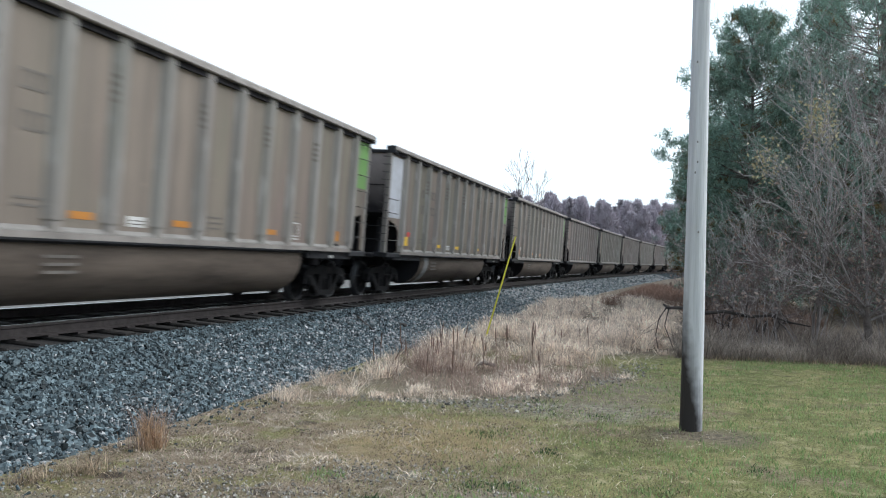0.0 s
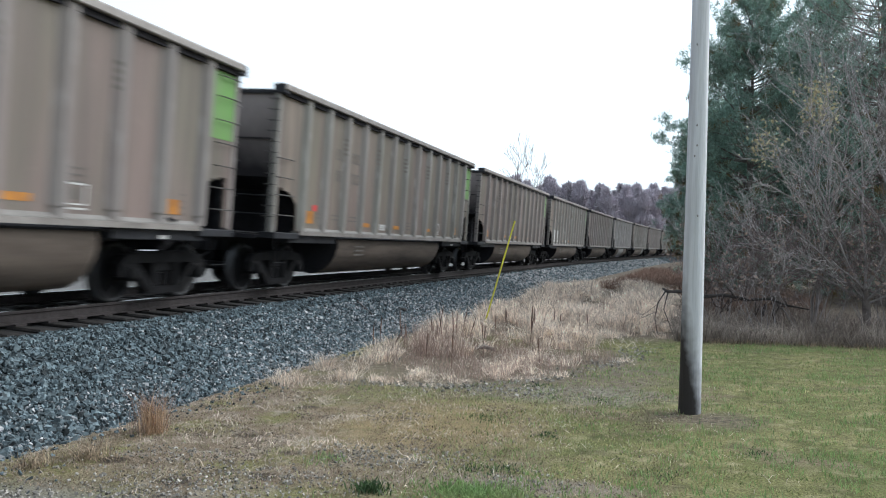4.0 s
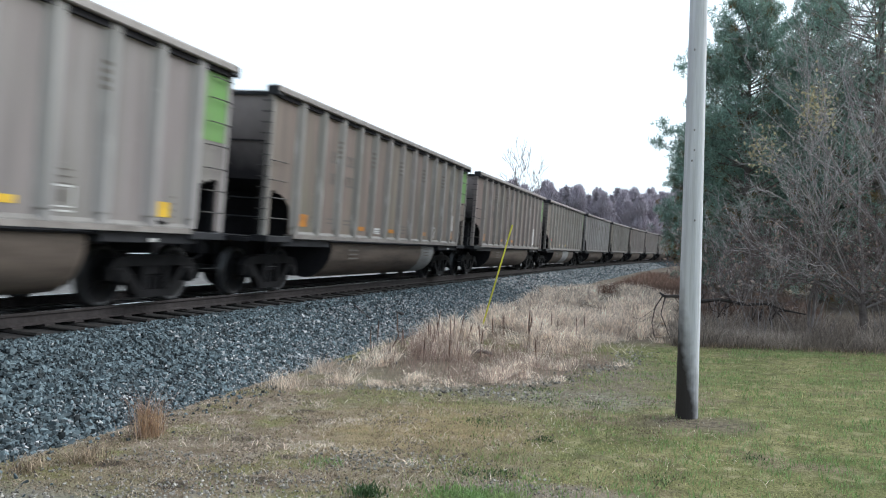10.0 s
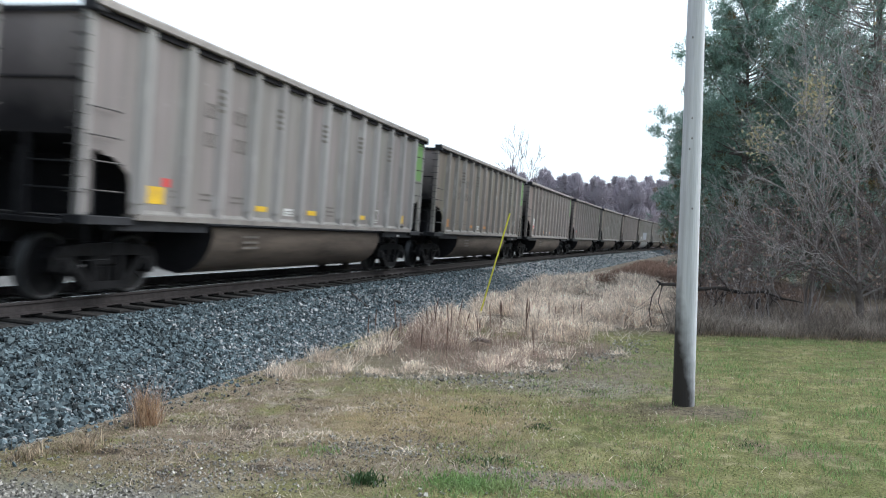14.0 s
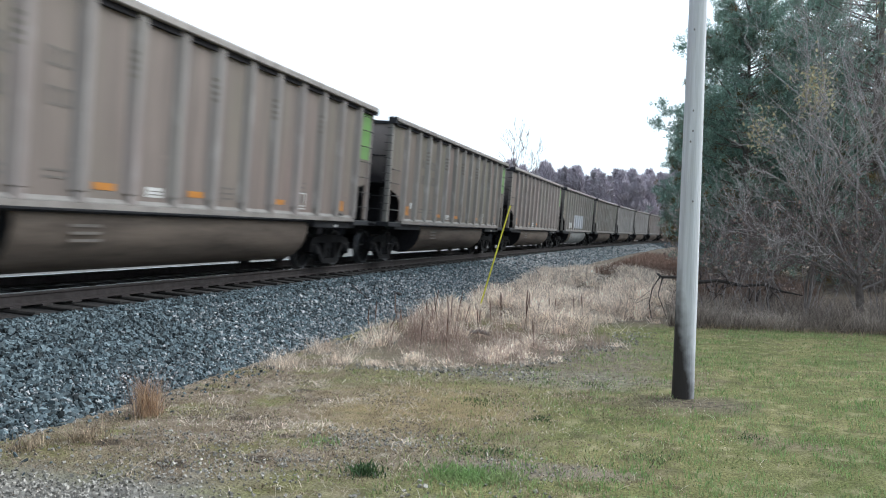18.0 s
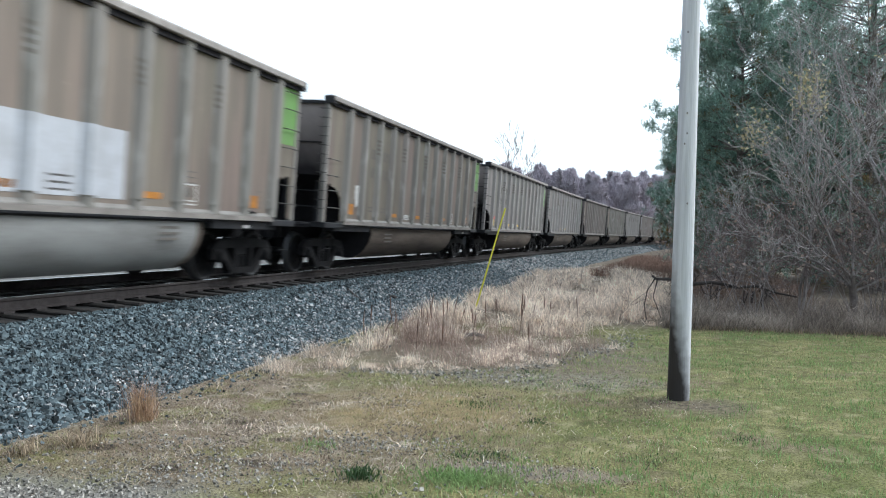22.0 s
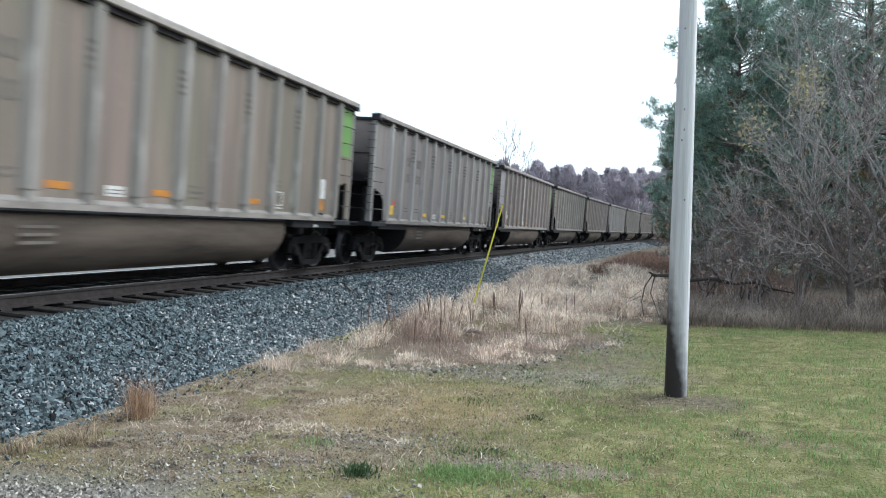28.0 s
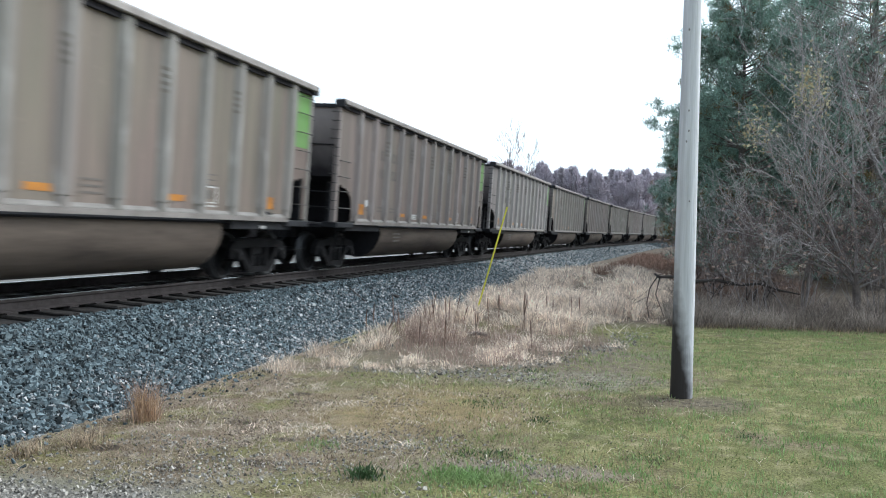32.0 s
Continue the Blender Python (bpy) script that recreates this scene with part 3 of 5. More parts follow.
def rib_mesh(sgn):
    """A side post of hat section, with a broad sloping flank towards the front, and its foot."""
    bm = bmesh.new()
    prism(bm, [(sgn * 1.502, -0.2), (sgn * RIB_OUT, -0.085), (sgn * RIB_OUT, 0.055), (sgn * 1.502, 0.085)], "z", 1.4, 3.925)
    prism(bm, [(sgn * 1.502, -0.16), (sgn * 1.58, -0.1), (sgn * 1.58, 0.07), (sgn * 1.502, 0.1)], "z", 1.25, 1.4)
    return bm


def ledge_mesh(sgn):
    """A sloping pale plate at the foot of the sheet, from post to post."""
    return prism(bmesh.new(), [(sgn * 1.502, 1.247), (sgn * 1.56, 1.247), (sgn * 1.555, 1.265), (sgn * 1.502, 1.315)], "y", RIBS[0], RIBS[12])


def chord_mesh(sgn):
    """Top rail with a rolled, lipped section."""
    prof = [(sgn * 1.42, 3.94), (sgn * 1.64, 3.935), (sgn * 1.655, 3.95), (sgn * 1.65, 4.035), (sgn * 1.63, 4.06), (sgn * 1.46, 4.06), (sgn * 1.42, 4.03)]
    return prism(bmesh.new(), prof, "y", FRONT - 0.04, REAR - 0.06)


def tub_mesh():
    """Twin rounded troughs that hang between the trucks, with sloping ends."""
    half = [(0.24, 1.13), (0.24, 0.42), (0.4, 0.3), (0.75, 0.25), (0.97, 0.29), (1.15, 0.39), (1.3, 0.54), (1.4, 0.72), (1.45, 0.92), (1.44, 1.04), (1.4, 1.13)]
    bm = bmesh.new()
    for sgn in (1, -1):
        rings = []
        for y, shrink in ((-3.98, 0.0), (-3.92, 0.035), (-3.78, 0.06), (3.9, 0.06), (4.06, 0.035), (4.14, 0.0)):
            rings.append([bm.verts.new((sgn * (0.24 + (p - 0.24) * (0.97 + shrink * 0.5)), y, q)) for p, q in half])
        for a, b in zip(rings, rings[1:]):
            for i in range(len(half) - 1):
                f = bm.faces.new((a[i], a[i + 1], b[i + 1], b[i]))
                f.smooth = True
        for r in (rings[0], rings[-1]):
            f = bm.faces.new(r)
            f.material_index = 1
    bmesh.ops.recalc_face_normals(bm, faces=bm.faces)
    return bm


def wheelset_mesh():
    bm = bmesh.new()
    turn = Matrix.Rotation(radians(90), 4, "Y")
    lathe(bm, [(0.075, -0.9), (0.09, -0.62), (0.085, 0.0), (0.09, 0.62), (0.075, 0.9)], turn, 12)
    for sgn in (1, -1):
        prof = [(0.1, 0.62), (0.14, 0.7), (0.36, 0.72), (0.4, 0.66), (0.482, 0.668), (0.484, 0.7), (0.457, 0.715), (0.452, 0.8), (0.44, 0.805), (0.4, 0.79), (0.36, 0.755), (0.16, 0.77), (0.12, 0.83), (0.1, 0.83)]
        b = bmesh.new()
        lathe(b, [(r, sgn * h) for r, h in prof], turn, 36)
        me = bpy.data.meshes.new("tmp")
        b.to_mesh(me)
        b.free()
        bm.from_mesh(me)
        bpy.data.meshes.remove(me)
        for k in range(3):
            a = 2.1 * k
            box(bm, sgn * 0.775 - 0.015, sgn * 0.775 + 0.015, 0.25 * math.cos(a) - 0.03, 0.25 * math.cos(a) + 0.03, 0.25 * math.sin(a) - 0.03, 0.25 * math.sin(a) + 0.03)
    for f in bm.faces:
        c = f.calc_center_median()
        if math.hypot(c.y, c.z) > 0.41:
            f.material_index = 1
    return bm


def side_frame_mesh(sgn):
    """Cast frame with two windows, pedestal jaws and a drop-belly bottom."""
    x0, x1 = sgn * 0.93, sgn * 1.09
    bm = bmesh.new()
    prism(bm, [(-1.12, 0.42), (-1.12, 0.6), (-0.98, 0.74), (-0.5, 0.8), (0.5, 0.8), (0.98, 0.74), (1.12, 0.6), (1.12, 0.42), (0.98, 0.4), (0.8, 0.62), (-0.8, 0.62), (-0.98, 0.4)], "x", x0, x1)
    prism(bm, [(-0.86, 0.62), (-0.7, 0.62), (-0.36, 0.28), (-0.36, 0.17), (-0.46, 0.17)], "x", x0, x1)
    prism(bm, [(0.86, 0.62), (0.7, 0.62), (0.36, 0.28), (0.36, 0.17), (0.46, 0.17)], "x", x0, x1)
    prism(bm, [(-0.48, 0.13), (-0.4, 0.24), (0.4, 0.24), (0.48, 0.13)], "x", x0, x1)
    for y in (-0.29, 0.29):
        box(bm, min(x0, x1), max(x0, x1), y - 0.05, y + 0.05, 0.22, 0.64)
    return bm


def spring_mesh():
    bm = bmesh.new()
    for y in (-0.14, 0.0, 0.14):
        prof = []
        for k in range(9):
            prof += [(0.055, 0.24 + 0.026 * k), (0.042, 0.253 + 0.026 * k)]
        lathe(bm, prof, Matrix.Translation((0, y, 0)), 8)
    return bm


def coupler_mesh(sgn):
    bm = bmesh.new()
    box(bm, -0.09, 0.09, *sorted((sgn * 7.45, sgn * 7.95)), 0.77, 0.93, 0.02)
    prism(bm, [(-0.16, sgn * 7.88), (0.0, sgn * 7.82), (0.17, sgn * 7.9), (0.17, sgn * 8.02), (0.06, sgn * 8.0), (0.04, sgn * 8.085), (-0.13, sgn * 8.085), (-0.17, sgn * 8.0)], "z", 0.72, 0.98)
    return bm


def rung(parent, a, b, out, label=""):
    """A grab iron: a bar between two points that stands off its sheet."""
    a, b, o = Vector(a), Vector(b), Vector(out)
    return part("grab_iron", tube(bmesh.new(), [a, a + o, b + o, b], 0.011, 5), M_GRAB, parent, label)


def mark(parent, name, y0, y1, z0, z1, material, x=1.504, label=""):
    """Thin film or stencil on the near side."""
    return part(name, boxm(x, x + 0.003, y0, y1, z0, z1), material, parent, label)


def make_truck(parent, y):
    t = new("truck")
    t.parent = parent
    t.matrix_basis = pose(0, y, 0)
    for sgn in (1, -1):
        part("side_frame", side_frame_mesh(sgn), M_STEEL, t, "cast steel truck frame caked with dust")
        s = part("spring", spring_mesh(), M_STEEL, t)
        s.matrix_basis = pose(sgn * 1.01, 0, 0)
        for yy in (-0.89, 0.89):
            b = bmesh.new()
            box(b, *sorted((sgn * 0.9, sgn * 1.12)), yy - 0.13, yy + 0.13, 0.36, 0.6, 0.03)
            part("bearing_cap", lathe(b, [(0.11, sgn * 1.1), (0.11, sgn * 1.16), (0.05, sgn * 1.18)], Matrix.Translation((0, yy, 0.457)) @ Matrix.Rotation(radians(90), 4, "Y"), 12), M_STEEL, t)
    part("bolster", box(boxm(-1.05, 1.05, -0.2, 0.2, 0.46, 0.72, bevel=0.03), -0.35, 0.35, -0.3, 0.3, 0.7, 0.8), M_STEEL, t)
    for yy in (-0.89, 0.89):
        w = part("wheelset", wheelset_mesh(), [M_WHEEL, M_TREAD], t, "steel wheels with bright worn rims on an axle")
        w.matrix_parent_inverse = pose(0, yy, 0.457)
    return t


def make_car(skin, rubbed):
    """One coal car. Its front end is at -y; x is the side towards the lawn."""
    car = thing("coal_car", "ribbed weathered aluminium coal car with a lime green end panel", "rail car", "coal cars of the passing train")
    for sgn in (1, -1):
        part("side_wall", side_wall(sgn), skin, car)
        first = part("rib", rib_mesh(sgn), rubbed, car)
        first.matrix_basis = pose(0, RIBS[0], 0)
        for y in RIBS[1:]:
            again(first, pose(0, y, 0))
        # added dark strip stands in for the overhang's shade below the top rail
        part("chord_flange", boxm(*sorted((sgn * 1.501, sgn * 1.57)), FRONT + 0.1, REAR - 0.1, 3.85, 3.932), M_SOOT_SHADE, car, "dark strip painting in the shade under the top rail")
        part("top_chord", chord_mesh(sgn), M_CHORD, car, "rubbed aluminium top rail")
        part("side_sill", prism(bmesh.new(), [(sgn * 1.4, 1.165), (sgn * 1.6, 1.165), (sgn * 1.6, 1.245), (sgn * 1.4, 1.245)], "y", -6.3, 6.3), M_CHORD, car)
        for e, tip in ((1, REAR), (-1, FRONT)):
            part("end_sill", boxm(*sorted((sgn * 1.2, sgn * 1.58)), *sorted((e * 6.3, tip)), 1.08, 1.2, bevel=0.01), M_SILL, car, "blue-grey steel end sill")
            part("truck_beam", boxm(*sorted((sgn * 1.2, sgn * 1.5)), *sorted((e * 4.3, e * 6.6)), 1.0, 1.16, bevel=0.01), M_SILL, car)
            part("corner_post", boxm(*sorted((sgn * 1.4, sgn * 1.522)), *sorted((tip - e * 0.1, tip + e * 0.02)), 1.2, 3.87, bevel=0.01), rubbed, car)
            part("corner_cap", boxm(*sorted((sgn * 1.38, sgn * 1.63)), *sorted((tip - e * 0.16, tip + e * 0.05)), 3.872, 4.05, bevel=0.012), M_SILL, car, "dark steel corner cap")
    part("ledge", ledge_mesh(1), M_LEDGE, car, "pale sloping ledge along the foot of the sheet")
    for e, tip in ((1, REAR), (-1, FRONT)):
        w = abs(tip) - 0.06
        part("end_wall", boxm(-1.4, 1.4, *sorted((e * (w - 0.06), e * w)), 2.26, 3.9), M_END, car, "dusty end sheet, soot and painted shade towards its foot")
        # the end recess's shade is put into the slope sheet's black
        part("slope_sheet", prism(bmesh.new(), [(e * w, 2.3), (e * 6.1, 2.06), (e * 6.0, 1.9), (e * 5.95, 1.16), (e * 5.85, 1.16), (e * 5.9, 1.95), (e * 6.05, 2.12), (e * (w - 0.1), 2.36)], "x", -1.42, 1.42), M_SOOT_SHADE, car, "sloping end sheet, painted black for its recess's shade")
        part("end_chord", boxm(-1.39, 1.39, *sorted((e * (w - 0.08), e * (w + 0.07))), 3.86, 3.95, bevel=0.012), M_SILL, car)
        part("end_beam", boxm(-1.39, 1.39, *sorted((e * w, e * (w + 0.025))), 2.99, 3.015), M_SOOT_SHADE, car)
        for x in (-1.1, 0.0, 1.1):
            part("slope_support", boxm(x - 0.05, x + 0.05, *sorted((e * 6.66, e * 6.84)), 1.13, 2.12), M_SILL, car)
        for x in (-0.52, 0.52) if e < 0 else ():
            part("end_post", boxm(x - 0.05, x + 0.05, *sorted((e * (w - 0.05), e * w)), 1.13, 2.26), M_SOOT_SHADE, car)
        for z in (1.54, 1.9) if e < 0 else ():
            part("cross_bar", tube(bmesh.new(), [(1.36, e * w, z), (0.6, e * w, z)], 0.012, 5), M_SILL, car)
        part("platform", boxm(-1.2, 1.2, *sorted((e * 6.2, e * (w + 0.16))), 1.06, 1.13), M_SOOT_SHADE, car)
        part("coupler", coupler_mesh(e), M_STEEL, car)
        part("air_hose", tube(bmesh.new(), [(0.35, e * 7.4, 0.95), (0.38, e * 7.6, 0.75), (0.3, e * 7.95, 0.62), (0.12, e * 8.08, 0.66)], 0.022, 6), M_STEEL, car)
        part("brake_step", boxm(-1.5, -0.9, *sorted((e * 7.36, e * 7.6)), 1.45, 1.48), M_STEEL, car)
        # ladders: on the corner post, and on the side sheet
        for k in range(12 if e < 0 else 8):
            z = 1.5 + (0.205 if e < 0 else 0.31) * k
            rung(car, (1.53, tip + e * 0.02, z), (1.33, tip + e * 0.02, z), (0.0, e * 0.05, 0))
        for z in (1.54, 1.93, 2.27, 2.64) if e < 0 else (1.54, 1.9, 2.27, 2.65, 3.03, 3.42, 3.76):
            rung(car, (1.5, tip - e * 0.06, z), (1.5, tip - e * (0.62 if z > 2.1 else 0.72), z), (0.08, 0, 0))
        part("step", tube(bmesh.new(), [(1.52, e * 7.2, 1.1), (1.52, e * 7.2, 0.6), (1.52, e * 6.75, 0.6), (1.52, e * 6.75, 1.1)], 0.016, 6), M_STEEL, car)
        make_truck(car, e * 6.17)
    mark(car, "sill_tag", 5.36, 5.56, 1.02, 1.075, M_WHITE, 1.502, "small white tag under the sill")
    part("center_sill", boxm(-0.23, 0.23, -7.5, 7.5, 0.76, 1.1), M_SOOT_SHADE, car)
    part("tub", tub_mesh(), [M_TUB, M_SOOT_SHADE], car, "rounded trough slung between the trucks")
    part("floor_sheet", boxm(-1.46, 1.46, -5.7, 5.7, 1.1, 1.13), M_SOOT_SHADE, car)
    # stencils, unreadable from the lawn: bars in words
    def word(bars, x=1.504):
        bm = bmesh.new()
        for y0, y1, z0, z1 in bars:
            box(bm, x, x + 0.003, y0, y1, z0, z1)
        tagged(part("stencil", bm, M_INK, car), kind="stuff")

    for y0, y1, z in ((-4.56, -4.13, 2.9), (-3.66, -3.18, 2.9), (-4.54, -4.13, 2.42), (-3.62, -3.14, 2.42)):
        w = (y1 - y0) / 4
        for i in (0, 2):
            a, b = y0 + i * w, y0 + (i + 1.6) * w
            word([(a, a + 0.04, z, z + 0.24), (b - 0.04, b, z, z + 0.24), (a + 0.04, b - 0.04, z, z + 0.035), (a + 0.04, b - 0.04, z + 0.205, z + 0.24)])
    # bars on the sloping flanks of the posts
    for r in RIBS[2:11:2]:
        bm = bmesh.new()
        for i in range(4):
            z = 3.36 - 0.11 * i
            a, b = Vector((1.52, r - 0.183, 0)), Vector((1.594, r - 0.093, 0))
            q = [bm.verts.new((p.x, p.y, h)) for p, h in ((a, z), (b, z), (b, z + 0.055), (a, z + 0.055))]
            bm.faces.new(q)
        tagged(part("stencil", bm, M_FAINT, car), kind="stuff")
    for y in (-4.56, -3.62, -5.36, 0.42, 3.28):
        word([(y, y + 0.42, (1.62 if y < 3 else 1.9) - 0.09 * i, (1.65 if y < 3 else 1.92) - 0.09 * i) for i in range(3 if y > 0 else 2)])
    word([(5.83, 5.91, 1.7 - 0.1 * i, 1.73 - 0.1 * i) for i in range(5)])
    word([(-3.04, -2.45, 0.92 - 0.1 * i, 0.96 - 0.1 * i) for i in range(3)], 1.456)
    word([(-6.31, -6.272, 1.78 - 0.11 * i, 1.81 - 0.11 * i) for i in range(5)])
    bm = bmesh.new()
    for x0, x1, z in ((-1.2, -0.75, 3.68), (-0.95, -0.45, 3.53), (-1.15, -0.3, 3.36), (-1.1, -0.5, 3.29), (-1.15, -0.4, 3.22)):
        box(bm, x0, x1, FRONT + 0.055, FRONT + 0.058, z, z + (0.09 if z > 3.5 else 0.03))
    tagged(part("stencil", bm, M_INK, car), kind="stuff")
    # data plate and square frame
    mark(car, "data_plate", -1.6, -1.2, 1.38, 1.53, M_WHITE, label="white stencilled plate")
    for k in range(2):
        mark(car, "stencil", -1.54, -1.24, 1.415 + 0.05 * k, 1.43 + 0.05 * k, M_INK, 1.508)
    bm = bmesh.new()
    for a in ((3.3, 3.74, 1.37, 1.395), (3.3, 3.74, 1.43, 1.45), (3.3, 3.74, 1.69, 1.715), (3.3, 3.33, 1.45, 1.69), (3.71, 3.74, 1.45, 1.69)):
        box(bm, 1.504, 1.508, a[0], a[1], a[2], a[3])
    part("square_frame", bm, M_WHITE, car, "white square stencil")
    mark(car, "stencil", 3.46, 3.6, 1.5, 1.65, M_INK)
    return car


def travelled(t):
    """Metres that the train has gone: it slows a little."""
    return 13.733 * t - 0.01564 * t * t


FIRST, COUNT = -1, 39
LEAD = 19.33           # where the first gap stands at the start
CARS = []


YELLOWS = (0, 7, 10, 11, 19, 20, 23)
DOTS = (0, 3, 6, 7, 10, 11, 13, 14, 19, 23)


def patch(car, y0, y1, z0, z1, material=None, label="pale painted-over patch", x=1.504, gap=True, name="paint_patch", wrap=True):
    """A painted field on the sheet, broken where ribs stand."""
    edges = [y0, *[v for r in RIBS for v in (r - 0.2, r + 0.085) if y0 < v < y1], y1] if gap else [y0, y1]
    bm = bmesh.new()
    for a, b in zip(edges, edges[1:]):
        on_rib = any(abs((a + b) / 2 - r) < 0.12 for r in RIBS) and gap
        if on_rib and not wrap:
            box(bm, RIB_OUT + 0.001, RIB_OUT + 0.004, a + 0.12, b - 0.03, z0, z1)
        elif on_rib and b - a > 0.27:
            prism(bm, [(x, a + 0.002), (RIB_OUT + 0.003, a + 0.113), (RIB_OUT + 0.003, b - 0.028), (x, b - 0.002)], "z", max(z0, 1.41), z1)
        else:
            box(bm, x, x + 0.003, a, b, z0, z1)
    part(name, bm, material or M_PALE, car, label)


def extra(car, k):
    """Films and patches that differ from car to car."""
    hue = M_YELLOW if k in YELLOWS else M_ORANGE
    mark(car, "reflector", -6.02, -5.54, 1.42, 1.68, hue)
    for y in (-2.52, -0.32, 2.56):
        mark(car, "reflector", y - 0.22, y + 0.22, 1.43, 1.53, hue)
    mark(car, "reflector", 5.5, 5.8, 1.4, 1.63, hue)
    if k in (6, 19):
        for a, b, c, d in ((6.46, 6.74, 2.85, 3.79), (6.88, 7.2, 2.72, 3.72)):
            patch(car, a, b, c, d, M_GREEN, "lime green painted panel", name="green_panel", wrap=False)
    else:
        patch(car, 6.45, 7.26, 2.72, 3.84, M_GREEN, "lime green painted panel", name="green_panel", wrap=False)
    part("panel_handle", tube(bmesh.new(), [(1.51, 5.42, 1.36), (1.55, 5.5, 1.33), (1.53, 5.7, 1.31)], 0.02, 6), M_SOOT_SHADE, car)
    if k in DOTS:
        mark(car, "red_dot", -5.6, -5.4, 1.69, 1.82, M_RED)
    if k in (1, 13, 15, 18, 22, 24, 25, 26):
        mark(car, "small_plate", -5.44, -5.18, 1.62, 1.8, M_WHITE, label="small white plate")
    if k in (1, 7, 11, 24):
        mark(car, "red_mark", 5.3, 5.48, 1.46, 1.6, M_RED)
    if k in (0, 24):
        patch(car, -7.3, -6.34, 2.15, 3.8, M_GREYPANEL if k else M_PALE, "grey painted corner panel")
        if k == 24:
            patch(car, -2.01, -1.91, 1.45, 3.85, M_WHITE, "white painted rib face", RIB_OUT + 0.001, False)
            patch(car, -5.9, -5.55, 1.7, 1.97, M_WHITE, "white patch over an orange film")
    if k == 4:
        patch(car, 5.32, 5.62, 1.65, 2.1, M_WHITE, "white streak beside an orange film")
    if k == 5:
        patch(car, -6.03, -5.3, 1.38, 2.1, M_WHITE, "white painted-over patch")
        patch(car, -4.98, -4.26, 1.38, 2.1, M_WHITE, "white painted-over patch")
        patch(car, 5.36, 5.84, 1.68, 2.4, M_WHITE, "white patch over an orange film")
    if k == 8:
        patch(car, 5.4, 5.8, 1.68, 2.2, M_WHITE, "white patch over an orange film")
    if k == 9:
        patch(car, 4.4, 5.12, 1.38, 2.22, M_WHITE, "white painted-over patch")
    if k == 13:
        patch(car, -5.85, -5.2, 1.78, 2.2, M_WHITE, "white patch over an orange film")
    if k == 17:
        patch(car, -2.9, 1.9, 1.38, 2.35, M_PALE, "large pale painted-over field")
        patch(car, -4.55, -3.75, 1.38, 1.78, M_WHITE, "white stencilled box")
    if k == 18:
        patch(car, -5.5, -5.2, 1.8, 2.15, M_WHITE, "white patch over an orange film")
        patch(car, 5.3, 5.5, 1.42, 1.6, M_PALE)
    if k == 22:
        patch(car, 5.36, 5.84, 1.66, 2.1, M_WHITE, "white patch over an orange film")
    bands = {0: (-3.7, -3.3), 7: (-2.6, 1.15), 8: (2.62, 3.9), 10: (-0.74, 1.61), 17: (-3.4, 3.9)}.get(k, ())
    if bands:
        bm = bmesh.new()
        arc = [(1.0, 0.29), (1.17, 0.385), (1.32, 0.535), (1.42, 0.72), (1.47, 0.92), (1.46, 1.04), (1.42, 1.12)]
        rows = [[bm.verts.new((p, y, q)) for p, q in arc] for y in bands]
        for i in range(len(arc) - 1):
            bm.faces.new((rows[0][i], rows[0][i + 1], rows[1][i + 1], rows[1][i])).smooth = True
        part("paint_band", bm, M_BAND, car, "pale repainted band on the trough")
        if k in (8, 17):
            for i in range(3):
                mark(car, "stencil", 2.85, 3.35, 0.98 - 0.09 * i, 1.02 - 0.09 * i, M_INK, 1.474)


def build_train():
    protos = [make_car(m, r) for m, r in zip(M_CAR, M_RIB)]
    used = set()
    for i in range(COUNT):
        k = FIRST + i
        v = {-1: 0, 0: 0, 1: 0, 2: 1, 3: 0, 4: 1, 5: 0, 6: 1, 7: 2, 8: 0, 9: 1, 10: 0, 11: 2, 13: 1, 17: 0, 18: 0, 19: 2, 20: 2, 23: 2, 24: 1, 27: 2}.get(k, (0, 1, 0, 0, 1)[k % 5])
        m = track_pose(LEAD + PITCH * (k + 0.5))
        if v in used:
            car = copy_thing(protos[v], m)
        else:
            car = protos[v]
            car.matrix_basis = m
            used.add(v)
        CARS.append((k, car))
    for k, car in CARS:
        extra(car, k)


build_train()


# ---- pole and marker rod ----
def build_pole():
    pole = thing("utility_pole", "grey weathered wooden utility pole with a blackened foot", "pole")
    pole.matrix_basis = pose(0.27, 8.79, ground_z(0.27, 8.79) - 0.05, 0, 1.5, 0)
    bm = bmesh.new()
    rnd = random.Random(2)
    prof = [(0.115 - 0.0056 * z + rnd.uniform(-0.0012, 0.0012), z) for z in [0.0, 0.06, *[0.35 * i for i in range(1, 26)]]]
    lathe(bm, [*prof, (0.05, 9.0)], Matrix(), 24)
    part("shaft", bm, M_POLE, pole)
    for z, a in ((2.12, -78), (2.74, -104), (2.85, -92), (3.06, -95), (3.9, -108)):
        r = 0.115 - 0.0056 * z
        b = bmesh.new()
        bmesh.ops.create_uvsphere(b, u_segments=8, v_segments=6, radius=0.008, matrix=Matrix.Translation((r * math.cos(radians(a)), r * math.sin(radians(a)), z)) @ Matrix.Diagonal((1, 1, 1.5, 1)))
        part("knot", b, M_KNOT, pole)
    return pole


build_pole()


def build_rod():
    rod = thing("marker_rod", "slim bright yellow marker rod leaning out of the grass", "marker rod")
    a, b = Vector(((-3.89, 17.47, -0.1))), Vector(((-3.2, 17.69, 2.37)))
    part("rod", tube(bmesh.new(), [a, a.lerp(b, 0.5), b], [0.018, 0.018, 0.017], 8), M_ROD, rod)


build_rod()


